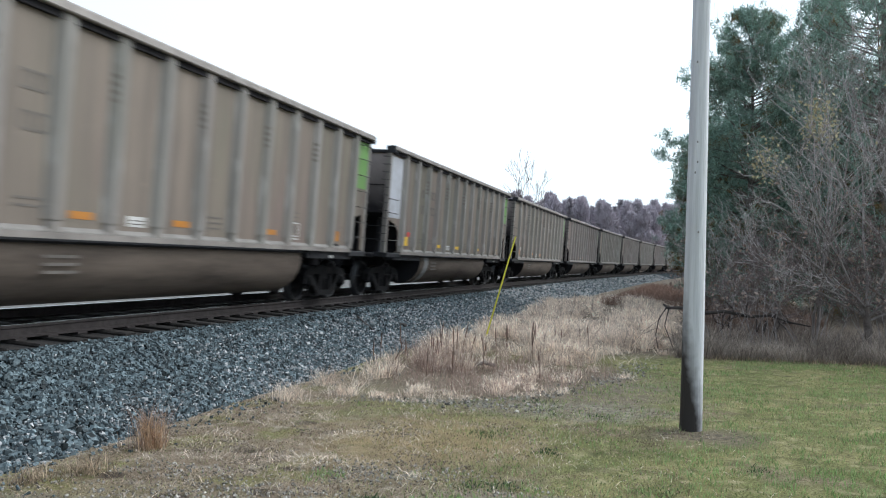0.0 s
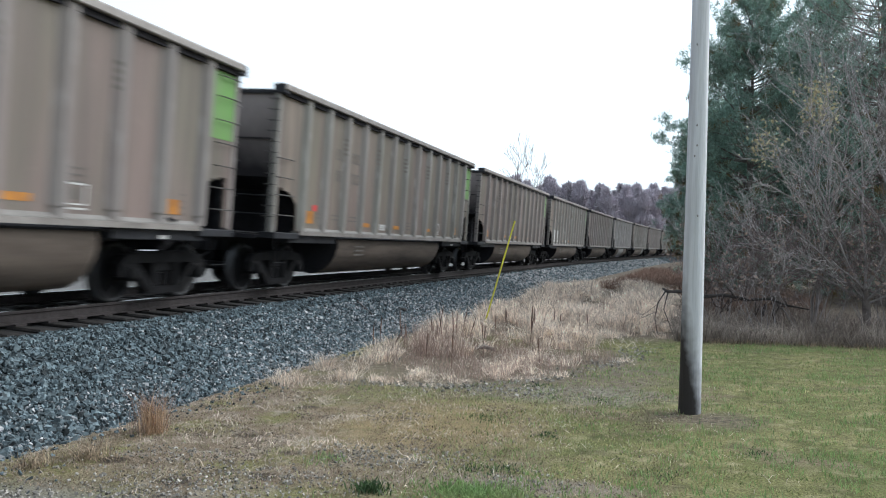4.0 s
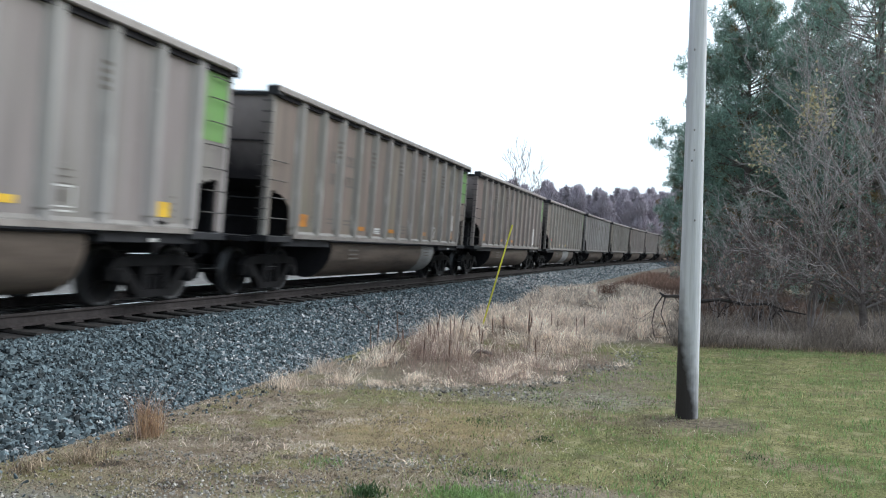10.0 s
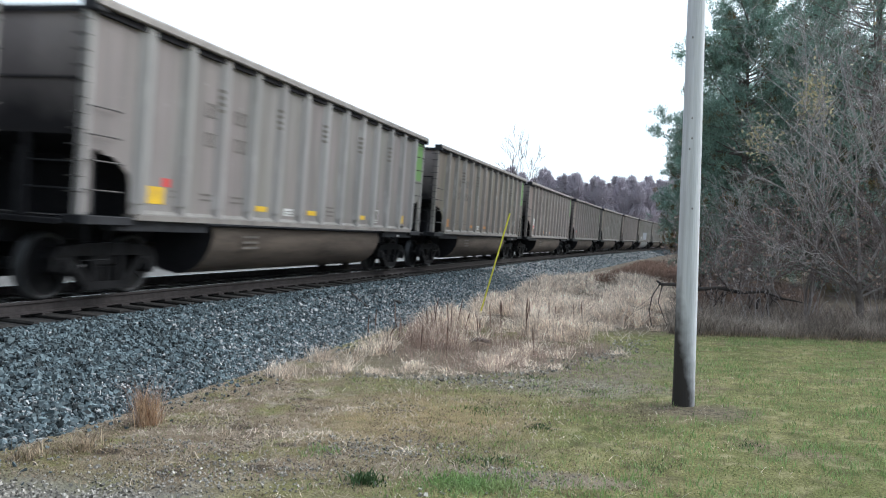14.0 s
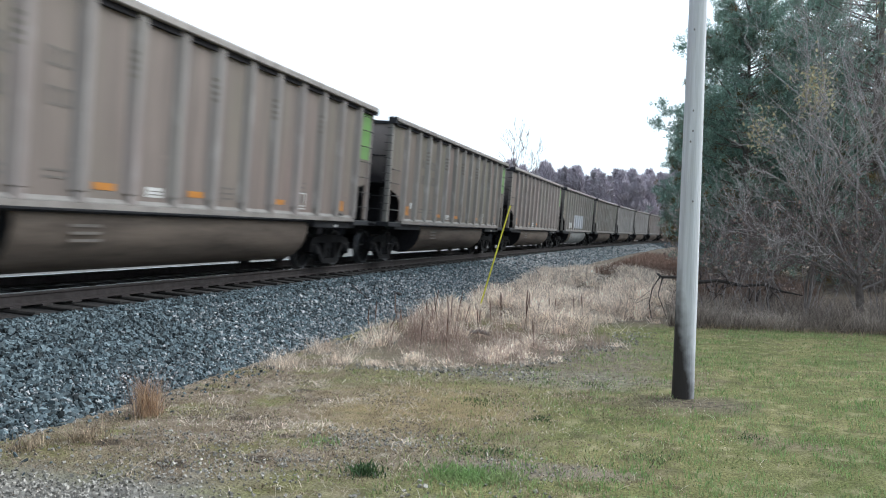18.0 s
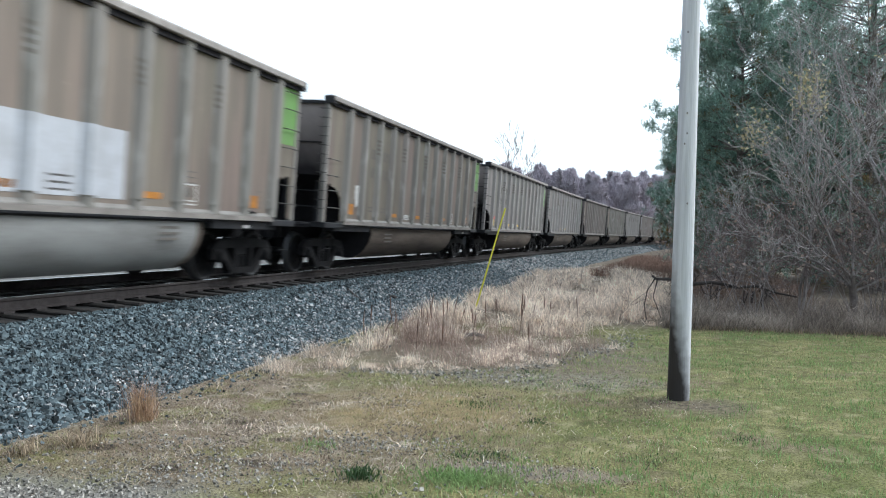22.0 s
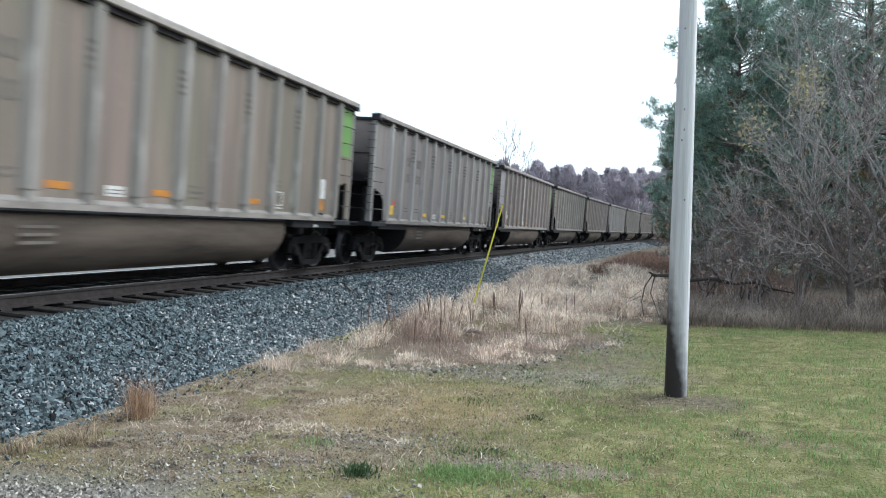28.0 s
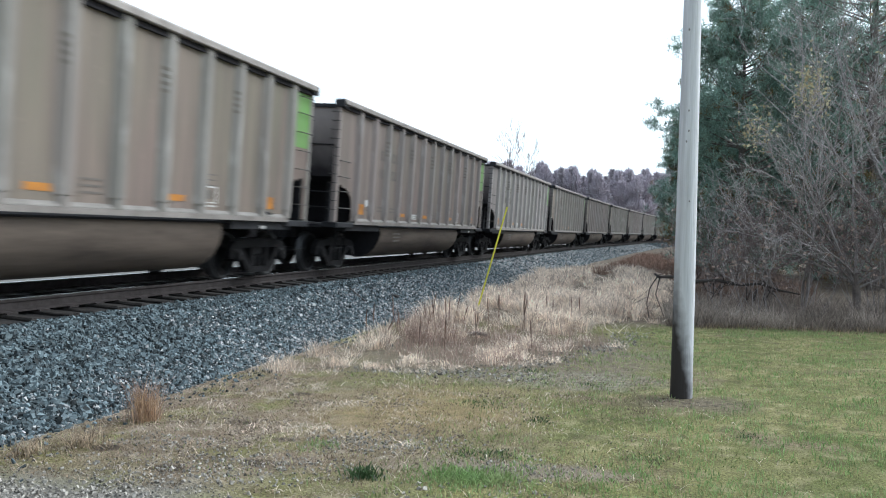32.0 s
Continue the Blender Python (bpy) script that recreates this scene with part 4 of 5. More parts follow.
# ---- ties and stones of the line ----
def build_ties():
    shapes = []
    rnd = random.Random(4)
    for i in range(4):
        bm = boxm(-1.3, 1.3, -0.115, 0.115, -0.36, -0.186, bevel=0.018)
        for v in bm.verts:
            v.co += Vector((rnd.uniform(-0.02, 0.02), rnd.uniform(-0.012, 0.012), rnd.uniform(-0.008, 0.004)))
        o = part("tie", bm, M_TIE, BALLAST)
        shapes.append(o)
    plate = part("tie_plate", boxm(0.64, 0.87, -0.09, 0.09, -0.19, -0.168), M_RAIL, BALLAST)
    s, n = -8.0, 0
    while n < 300:
        m = track_pose(s) @ pose(rnd.uniform(-0.05, 0.05), 0, rnd.uniform(-0.01, 0.004), 0, rnd.uniform(-0.3, 0.3), rnd.uniform(-1.5, 1.5))
        if n < 4:
            shapes[n].matrix_basis = m
        else:
            again(shapes[n % 4], m)
        if n < 60:
            if n:
                again(plate, track_pose(s))
            else:
                plate.matrix_basis = track_pose(s)
        s += 0.545 + rnd.uniform(-0.03, 0.03)
        n += 1


build_ties()
CUBE = np.array([(x, y, z) for z in (-1, 1) for y in (-1, 1) for x in (-1, 1)], float)
CUBEF = np.array([(0, 2, 3, 1), (4, 5, 7, 6), (0, 1, 5, 4), (2, 6, 7, 3), (0, 4, 6, 2), (1, 3, 7, 5)])


def chips(places, sizes, rng):
    """Angular chipped stones, one by one, as arrays of verts and faces."""
    n = len(places)
    v = np.repeat(CUBE[None], n, 0) * rng.uniform(0.45, 1.0, (n, 8, 3))
    v *= (sizes[:, None] * rng.uniform(0.28, 1.1, (n, 3)))[:, None, :]
    q = rng.normal(size=(n, 4))
    q /= np.linalg.norm(q, axis=1)[:, None]
    w, x, y, z = q.T
    r = np.stack([np.stack([1 - 2 * (y * y + z * z), 2 * (x * y - z * w), 2 * (x * z + y * w)], -1),
                  np.stack([2 * (x * y + z * w), 1 - 2 * (x * x + z * z), 2 * (y * z - x * w)], -1),
                  np.stack([2 * (x * z - y * w), 2 * (y * z + x * w), 1 - 2 * (x * x + y * y)], -1)], -2)
    v = np.einsum("nij,nkj->nki", r, v) + places[:, None, :]
    return v.reshape(-1, 3), (CUBEF[None] + 8 * np.arange(n)[:, None, None]).reshape(-1, 4)


def slope_places(rng, n, s0, s1, l0, l1, bias=1.0):
    s = s0 + (s1 - s0) * rng.uniform(0, 1, n) ** bias
    la = rng.uniform(l0, l1, n)
    out = np.empty((n, 3))
    for i in range(n):
        x, y = track_xy(s[i], la[i])
        out[i] = (x, y, ballast_profile(la[i]))
    return out


def build_stones():
    rng = np.random.default_rng(3)
    # the nearest stones, by a stretch of the slope, are pieces of their own
    protos = []
    for i in range(6):
        v, f = chips(np.zeros((1, 3)), np.array([0.045]), rng)
        o = mesh_ob("stone", v, [tuple(int(a) for a in r) for r in f], M_STONE)
        o.parent = BALLAST
        protos.append(o)
    at = slope_places(rng, 300, 4.5, 7.2, 2.6, 3.95)
    for i, p in enumerate(at):
        m = pose(p[0], p[1], p[2] + 0.01, *rng.uniform(0, 180, 3))
        if i < 6:
            protos[i].matrix_basis = m
        else:
            again(protos[i % 6], m)
    a = slope_places(rng, 24000, 3.5, 15, 1.28, 4.0)
    b = slope_places(rng, 15500, 15, 34, 1.28, 3.9)
    c = slope_places(rng, 3800, 34, 75, 1.28, 3.9)
    d = slope_places(rng, 1600, 75, 180, 1.28, 3.9)
    at = np.concatenate([a, b, c, d])
    size = np.concatenate([rng.uniform(0.018, 0.043, len(a)), rng.uniform(0.022, 0.046, len(b)), rng.uniform(0.05, 0.09, len(c)), rng.uniform(0.07, 0.13, len(d))])
    v, f = chips(at, size, rng)
    tagged(arrays_ob("ballast_stones", v, f, M_STONE), "blue-grey crushed track stones lying on the slope", "stones", kind="stuff")
    # pale stones strewn over the slope and thicker at its foot; far ones paint in sheen
    k = np.concatenate([slope_places(rng, 420, 3.5, 30, 1.4, 4.1), slope_places(rng, 8000, 10, 42, 1.9, 4.1), slope_places(rng, 9000, 32, 120, 1.4, 4.0), slope_places(rng, 9000, 4, 26, 3.0, 4.35)])
    v, f = chips(k, np.concatenate([rng.uniform(0.03, 0.06, 420), rng.uniform(0.02, 0.042, 8000), rng.uniform(0.045, 0.085, 9000), rng.uniform(0.008, 0.03, 9000)]), rng)
    tagged(arrays_ob("pale_stones", v, f, M_PALESTONE), "scattered pale limestone pieces on the slope, the far ones painting in its sheen", "stones", kind="stuff")
    # stones and grit that have rolled off the slope onto the earth
    k = np.concatenate([slope_places(rng, 2600, 3.5, 26, 3.85, 5.2), slope_places(rng, 5200, 3.5, 26, 3.8, 5.4)])
    away = k[:, 0] + SIDE - 0.5 * BEND * k[:, 1] ** 2
    edge = 4.0 + 0.2 * np.sin(k[:, 1] * 1.7) + 0.12 * np.sin(k[:, 1] * 4.3)
    sel = rng.uniform(0, 1, len(k)) < np.exp(-np.clip(away - edge, 0, 9) / 0.2) * 0.6
    size = np.concatenate([rng.uniform(0.012, 0.034, 2600), rng.uniform(0.006, 0.018, 5200)])[sel]
    first = (np.arange(len(sel)) < 2600)[sel]
    k = k[sel]
    k[:, 2] = np.maximum(k[:, 2], [ground_z(p, q) for p, q in k[:, :2]]) + 0.006
    for pick, m, nm, lb in ((first, M_STONE, "rolled_stones", "blue-grey track stones rolled onto the worn earth"), (~first, M_GRIT, "pale_grit", "pale grit strewn along the foot of the slope")):
        v, f = chips(k[pick], size[pick], rng)
        tagged(arrays_ob(nm, v, f, m), lb, "stones", kind="stuff")
    # driveway gravel
    n = 13000
    x, y = rng.uniform(-5.5, -0.6, n), rng.uniform(3.2, 5.3, n)
    edge = 4.55 + 0.12 * np.sin(x * 3) + 0.1 * np.sin(x * 7 + 1) - 0.25 * np.clip(x + 2.4, 0, 3)
    keep = (y < edge + rng.normal(0, 0.1, n)) | (rng.uniform(0, 1, n) < 0.05)
    x, y = x[keep], y[keep]
    v, f = chips(np.stack([x, y, np.array([ground_z(a, b) for a, b in zip(x, y)]) + 0.006], 1), rng.uniform(0.008, 0.02, len(x)), rng)
    tagged(arrays_ob("driveway_gravel", v, f, M_GRIT), "pale crushed gravel at the edge of a drive", "gravel", kind="stuff")
    # crumbs of earth and small stones on the worn ground
    n = 9000
    x, y = rng.normal(-3.4, 1.2, n), rng.normal(6.8, 1.4, n)
    k = np.array([noise.noise((a * 1.6, b * 1.6, 5.0)) > 0.12 for a, b in zip(x, y)])
    x, y = x[k], y[k]
    n = len(x)
    v, f = chips(np.stack([x, y, np.array([ground_z(a, b) for a, b in zip(x, y)]) + 0.003], 1), rng.uniform(0.005, 0.014, n), rng)
    spots = np.array([(-3.95, 5.78), (-3.16, 5.47), (-2.5, 6.26), (-2.41, 5.43), (-2.35, 6.11), (-3.7, 4.98), (-1.0, 5.75), (-3.0, 5.0), (-1.9, 6.2)])
    gx, gy = (np.repeat(spots, 190, 0) + rng.normal(0, 1, (190 * len(spots), 2)) * (0.26, 0.17)).T
    gv, gf = chips(np.stack([gx, gy, np.array([ground_z(a, b) for a, b in zip(gx, gy)]) + 0.006], 1), rng.uniform(0.005, 0.015, len(gx)), rng)
    tagged(arrays_ob("loose_grit", gv, gf, M_GRIT), "patches of pale grit on worn earth", "gravel", kind="stuff")
    tagged(arrays_ob("earth_crumbs", v, f, M_CRUMB), "crumbs of brown earth and small stones on worn ground", "soil", kind="stuff")


build_stones()


# ---- grasses ----
def sticks(segs, sides=3):
    """Tapered bars from arrays of (start, end, radius, end radius)."""
    a = np.array([s[0] for s in segs], float)
    b = np.array([s[1] for s in segs], float)
    r0, r1 = np.array([s[2] for s in segs]), np.array([s[3] for s in segs])
    d = b - a
    d /= np.maximum(np.linalg.norm(d, axis=1), 1e-6)[:, None]
    ref = np.where(np.abs(d[:, 2:3]) < 0.9, np.array([[0, 0, 1.0]]), np.array([[1.0, 0, 0]]))
    u = np.cross(d, ref)
    u /= np.linalg.norm(u, axis=1)[:, None]
    w = np.cross(u, d)
    rows = []
    for c, r in ((a, r0), (b, r1)):
        for k in range(sides):
            t = 2 * math.pi * k / sides
            rows.append(c + (math.cos(t) * u + math.sin(t) * w) * r[:, None])
    v = np.stack(rows, 1).reshape(-1, 3)
    i = 2 * sides * np.arange(len(segs))[:, None]
    f = np.concatenate([i + np.array([[k, (k + 1) % sides, sides + (k + 1) % sides, sides + k]]) for k in range(sides)])
    return v, f


def blades(x, y, z, height, width, lean, rng, curl=0.5):
    """Bent grass blades: three rows of verts each, two faces."""
    n = len(x)
    a, b = rng.uniform(0, 2 * np.pi, n), rng.uniform(0, 2 * np.pi, n)
    side = np.stack([np.cos(a), np.sin(a), np.zeros(n)], 1) * (width * 0.5)[:, None]
    out = np.stack([np.cos(b), np.sin(b), np.zeros(n)], 1) * (height * lean)[:, None]
    p0 = np.stack([x, y, z - 0.01], 1)
    up = np.array([0, 0, 1.0])
    p1 = p0 + up * (height * 0.6)[:, None] + out * 0.4
    p2 = p0 + up * (height * (1 - 0.35 * lean * curl))[:, None] + out
    v = np.stack([p0 - side, p0 + side, p1 - side * 0.8, p1 + side * 0.8, p2], 1).reshape(-1, 3)
    i = 5 * np.arange(n)[:, None]
    f = np.concatenate([i + np.array([[0, 1, 3]]), i + np.array([[0, 3, 2]]), i + np.array([[2, 3, 4]])])
    return v, f


def heights(x, y):
    return np.array([ground_z(a, b) for a, b in zip(x, y)])


def grass(name, material, label, x, y, h0, h1, w, lean, seed, category="grass"):
    rng = np.random.default_rng(seed)
    n = len(x)
    v, f = blades(x, y, heights(x, y), rng.uniform(h0, h1, n), np.full(n, w) * rng.uniform(0.7, 1.3, n), rng.uniform(0.2, 1.0, n) * lean, rng)
    return tagged(arrays_ob(name, v, f, material), label, category, kind="stuff")


def mound_depth(x, y):
    """How far inside the ragged lawn edge of the dry tongue."""
    edge = np.interp(y, (8.9, 9.3, 9.6, 10.4, 11.3, 12.9, 15.0, 16.6, 20.0, 34.0), (-4.6, -3.9, -2.3, -1.6, -1.15, -0.6, -0.25, 0.4, 1.5, 1.0))
    return edge + 0.22 * np.sin(y * 2.7 + x) + 0.2 * np.sin(x * 4.1 + y * 1.3) - x


def in_mound(x, y):
    """The tongue of tall dry grass between the stone slope and the lawn."""
    lat = x + SIDE - 0.5 * BEND * y * y
    return (lat > np.interp(y, (9.0, 11.0, 14.0, 18.0), (4.2, 4.45, 4.35, 4.05)) + 0.2 * np.sin(y * 1.9)) & (mound_depth(x, y) > 0) & (y > 8.9) & (y < 34)


def build_grasses():
    rng = np.random.default_rng(8)
    # mown lawn
    n = 150000
    y = 4.2 + 11.4 * rng.uniform(0, 1, n) ** 1.25
    x = rng.uniform(-3.6, 9.0, n)
    bare = np.exp(-((x + 3.4) / 1.9) ** 2 - ((y - 6.8) / 2.0) ** 2) * 1.5 + np.exp(-((x - 0.45) / 0.6) ** 2 - ((y - 8.4) / 0.6) ** 2) + 0.6 * np.exp(-((x + 0.7) / 0.8) ** 2 - ((y - 9.8) / 0.7) ** 2)
    keep = (rng.uniform(0, 1, n) > bare) & ~in_mound(x, y) & ~((y < 5.0) & (x < -1.9))
    x, y = x[keep], y[keep]
    lump = np.array([noise.noise((p * 0.9, q * 0.9, 3.0)) + 0.6 * noise.noise((p * 2.7, q * 2.7, 6.0)) for p, q in zip(x, y)])
    mid = np.array([noise.noise((p * 4.2, q * 4.2, 12.0)) for p, q in zip(x, y)])
    k = mid > -0.24
    x, y, lump, mid = x[k], y[k], lump[k] + 0.35 * mid[k], mid[k]
    fresh = np.clip(0.45 + 1.5 * lump, 0, 1) * np.clip((x + 2.4) / 3.4, 0.0, 1) + np.clip(0.75 + 0.9 * lump, 0, 1) * np.clip((7.2 - y) / 1.5, 0, 1) * np.clip((x + 1.6) / 1.4, 0, 1) + 0.9 * np.exp(-((x + 1.3) / 0.3) ** 2 - ((y - 5.45) / 0.2) ** 2)
    g = rng.uniform(0, 1, len(x)) < fresh
    low = lump < 0.12
    g = g & (lump > -0.4)
    for sel, h in ((~g & low, 0.04), (~g & ~low, 0.075)):
        grass("lawn", M_BLADE, "short mown lawn grass, yellowing in late autumn", x[sel], y[sel], 0.015, h, 0.007, 0.9, 11)
    grass("green_grass", M_GREENB, "fresher green grass in the lawn", x[g], y[g], 0.02, 0.075, 0.007, 0.8, 12)
    # thin straw and dead stems lying about the worn ground
    n = 9000
    x, y = rng.normal(-3.0, 1.5, n), rng.normal(7.2, 1.7, n)
    k = (y > 4.6) & (x > -5.1) & (x < 1) & np.array([noise.noise((a * 1.3, b * 1.3, 9.0)) > -0.05 for a, b in zip(x, y)])
    grass("dead_stems", M_STRAW, "dead straw stems lying on worn earth", x[k], y[k], 0.02, 0.08, 0.0035, 3.2, 13)
    n = 7000
    x, y = rng.uniform(-5.0, -0.5, n), rng.uniform(5.2, 9.5, n)
    grass("thin_grass", M_BLADE, "thin short grass on worn earth", x, y, 0.015, 0.04, 0.005, 0.8, 14)
    # matted dead turf over the worn earth
    n = 42000
    x, y = rng.uniform(-5.05, 0.2, n), 4.75 + 5.2 * rng.uniform(0, 1, n) ** 1.2
    k = ~in_mound(x, y) & np.array([noise.noise((a * 1.1, b * 1.1, 4.0)) + 0.9 * noise.noise((a * 3.4, b * 3.4, 8.0)) > -0.12 for a, b in zip(x, y)])
    grass("dead_turf", M_TURF, "matted dead turf over worn brown earth", x[k], y[k], 0.012, 0.04, 0.007, 2.0, 20)
    # the dry tongue: thatch, with clumps standing out of it
    n = 24000
    y = 8.9 + 40 * rng.uniform(0, 1, n) ** 1.9
    x = rng.uniform(-5.2, 2.6, n)
    k = in_mound(x, y) & (rng.uniform(0, 1, n) < 0.36 + 0.5 * np.sin(x * 2.1 + y * 0.7) * np.sin(y * 1.3)) & (((x + 3.75) / 0.4) ** 2 + ((y - 10.2) / 0.7) ** 2 > 1)
    x, y = x[k], y[k]
    rng2 = np.random.default_rng(15)
    v, f = blades(x, y, heights(x, y), rng2.uniform(0.06, 0.26, len(x)) * np.clip((y - 7.6) / 5, 0.35, 1), rng2.uniform(0.005, 0.011, len(x)) * np.clip(y / 14, 0.8, 2.2), rng2.uniform(0.3, 1.0, len(x)) * 2.4, rng2)
    tagged(arrays_ob("dry_thatch", v, f, M_STRAW), "matted bleached straw lying under tall dry grass", "grass", kind="stuff")
    cy = 9.1 + 25 * rng2.uniform(0, 1, 1900) ** 1.5
    cx = rng2.uniform(-5.0, 2.0, 1900)
    dense = np.array([noise.noise((p * 0.8, q * 0.55, 2.0)) + 0.4 * noise.noise((p * 2.6, q * 2.0, 7.0)) for p, q in zip(cx, cy)])
    thin = np.exp(-((cx + 3.0) / 1.0) ** 2 - ((cy - 11.6) / 1.2) ** 2) + 2.2 * np.exp(-((cx + 3.75) / 0.42) ** 2 - ((cy - 10.2) / 0.7) ** 2)
    k = in_mound(cx, cy) & (dense > -0.09 + 0.4 * thin) & (rng2.uniform(0, 1, len(cx)) < np.clip(mound_depth(cx, cy) / 0.9, 0.35, 1))
    cx, cy, dense = cx[k], cy[k], dense[k]
    per = 48
    tall = np.clip((cy - 8.4) / 4.5, 0.3, 1) * np.clip(0.85 + 0.8 * dense, 0.45, 1.5) * rng2.uniform(0.7, 1.25, len(cx)) * np.clip(mound_depth(cx, cy) / 1.3, 0.45, 1)
    gx, gy, gh = np.repeat(cx, per), np.repeat(cy, per), np.repeat(tall, per)
    gx, gy = gx + rng2.normal(0, 0.06, len(gx)), gy + rng2.normal(0, 0.06, len(gx))
    v, f = blades(gx, gy, heights(gx, gy), rng2.uniform(0.18, 0.52, len(gx)) * gh, rng2.uniform(0.007, 0.017, len(gx)) * np.clip(gy / 13, 0.8, 2.0), rng2.uniform(0.05, 1.0, len(gx)) * 1.7, rng2, 1.25)
    tagged(arrays_ob("dry_grass", v, f, M_STRAW), "tall bleached dry grass in clumps beside the stone slope", "grass", kind="stuff")
    # brown weeds in it, in clusters
    cx = np.concatenate([rng.normal(-3.5, 0.5, 15), rng.normal(-2.3, 0.7, 12), rng.normal(-1.2, 1.0, 5)])
    cy = np.concatenate([rng.normal(12.6, 1.0, 15), rng.normal(11.9, 0.9, 12), rng.normal(14.2, 1.4, 5)])
    x, y = np.repeat(cx, 34) + rng.normal(0, 0.2, 32 * 34), np.repeat(cy, 34) + rng.normal(0, 0.2, 32 * 34)
    k = in_mound(x, y)
    grass("brown_weeds", M_WEED, "thin dead brown weed stalks among dry grass", x[k], y[k], 0.15, 0.55, 0.004, 0.9, 16, "weeds")
    # dock stalks with brown seed heads
    segs = []
    for p, q in zip(np.concatenate([rng.normal(-3.6, 0.45, 20), rng.normal(-2.9, 0.9, 18)]), np.concatenate([rng.normal(13.2, 1.3, 20), rng.normal(15.0, 1.6, 18)])):
        z, h = ground_z(p, q), rng.uniform(0.35, 0.72)
        tip = np.array([p + rng.normal(0, 0.09), q + rng.normal(0, 0.06), z + h])
        foot = np.array([p, q, z - 0.03])
        a, b = foot + (tip - foot) * 0.55, foot + (tip - foot) * 0.8
        segs += [(foot, a, 0.004, 0.004), (a, b, 0.006, 0.011), (b, tip, 0.011, 0.003)]
    v, f = sticks(segs, 5)
    tagged(arrays_ob("dock_stalks", v, f, M_DOCK), "dry brown dock stalks with seed heads in the grass", "weeds", kind="stuff")
    # russet brush beyond the tongue
    n = 9000
    y = 31 + 32 * rng.uniform(0, 1, n) ** 1.3
    x = rng.uniform(6.2, 11.0, n) - SIDE + 0.5 * BEND * y * y
    grass("russet_brush", M_RUSSET, "low russet-brown brush beyond the dry grass", x, y, 0.12, 0.45, 0.025, 1.0, 23)
    # rank brush along the lawn's far edge
    n = 34000
    y = 15.5 + 6.0 * rng.uniform(0, 1, n) ** 1.6
    x = rng.uniform(0.2, 13.0, n)
    tone = np.array([noise.noise((p * 0.9, q * 0.9, 31.0)) + 0.6 * noise.noise((p * 3.1, q * 2.2, 33.0)) for p, q in zip(x, y)])
    for sel, h in ((tone > 0.2, 0.72), ((tone <= 0.2) & (tone > -0.3), 0.46)):
        grass("rank_grass", M_BRUSH, "rank pinkish-grey dead grass along the lawn's edge", x[sel], y[sel], 0.12, h, 0.009, 1.2, 17)
    n = 3600
    x, y = rng.uniform(0.3, 13, n), rng.normal(15.5, 0.16, n)
    grass("lawn_fringe", M_TURF, "uncut fringe of dull dead grass along the lawn's edge", x, y, 0.04, 0.13, 0.01, 0.7, 18)
    # beyond, along the line
    n = 16000
    y = 21 + 50 * rng.uniform(0, 1, n) ** 1.5
    la = rng.uniform(9.3, 12.5, n)
    x = la - SIDE + 0.5 * BEND * y * y
    grass("verge_grass", M_WEED, "brown dead brush on the verge along the line", x, y, 0.25, 0.7, 0.035, 0.6, 19)


build_grasses()


def build_litter():
    """Dead leaves and bits of bark strewn over the lawn."""
    rng = np.random.default_rng(77)
    n = 3100
    x = np.concatenate([rng.normal(-0.75, 0.5, 1100), rng.normal(0.4, 0.4, 800), rng.uniform(-3.5, 7, 1200)])
    y = np.concatenate([rng.normal(9.8, 0.45, 1100), rng.normal(8.4, 0.35, 800), rng.uniform(4.8, 15.3, 1200)])
    a = rng.uniform(0, 2 * np.pi, n)
    s = rng.uniform(0.007, 0.022, n)
    u = np.stack([np.cos(a), np.sin(a), rng.uniform(-0.3, 0.3, n)], 1) * s[:, None]
    w = np.stack([-np.sin(a), np.cos(a), rng.uniform(-0.5, 0.5, n)], 1) * (s * rng.uniform(0.3, 0.7, n))[:, None]
    c = np.stack([x, y, heights(x, y) + 0.018], 1)
    v = np.stack([c - u, c + w, c + u, c - w], 1).reshape(-1, 3)
    n = 520
    ey = rng.uniform(9.3, 14.5, n) ** 1.0
    ex = np.interp(ey, (9.3, 9.6, 10.4, 11.3, 12.9, 15.0), (-3.9, -2.3, -1.6, -1.15, -0.6, -0.25)) + rng.normal(0.02, 0.2, n)
    ex2, ey2 = rng.uniform(-4.1, -1.2, 260), rng.normal(9.55, 0.14, 260)
    ex, ey = np.concatenate([ex, ex2]), np.concatenate([ey, ey2])
    dv, df = chips(np.stack([ex, ey, heights(ex, ey) + 0.008], 1), rng.uniform(0.008, 0.026, len(ex)), rng)
    tagged(arrays_ob("pale_debris", dv, df, M_GRIT), "pale stones and bark strewn along the dry grass", "stones", kind="stuff")
    tagged(arrays_ob("leaf_litter", v, np.arange(4 * n).reshape(-1, 4), M_LITTER), "brown leaf litter strewn over the lawn", "leaf litter", kind="stuff")


build_litter()


def tuft(name, label, x, y, n, height, spread, material, seed, lean=0.5, width=0.006):
    rng = np.random.default_rng(seed)
    px, py = rng.normal(x, spread, n), rng.normal(y, spread, n)
    v, f = blades(px, py, heights(px, py), rng.uniform(0.4, 1, n) * height, np.full(n, width), rng.uniform(0.1, 1, n) * lean, rng)
    return tagged(arrays_ob(name, v, f, material), label, "grass tuft", "tufts at the foot of the slope", "stuff")


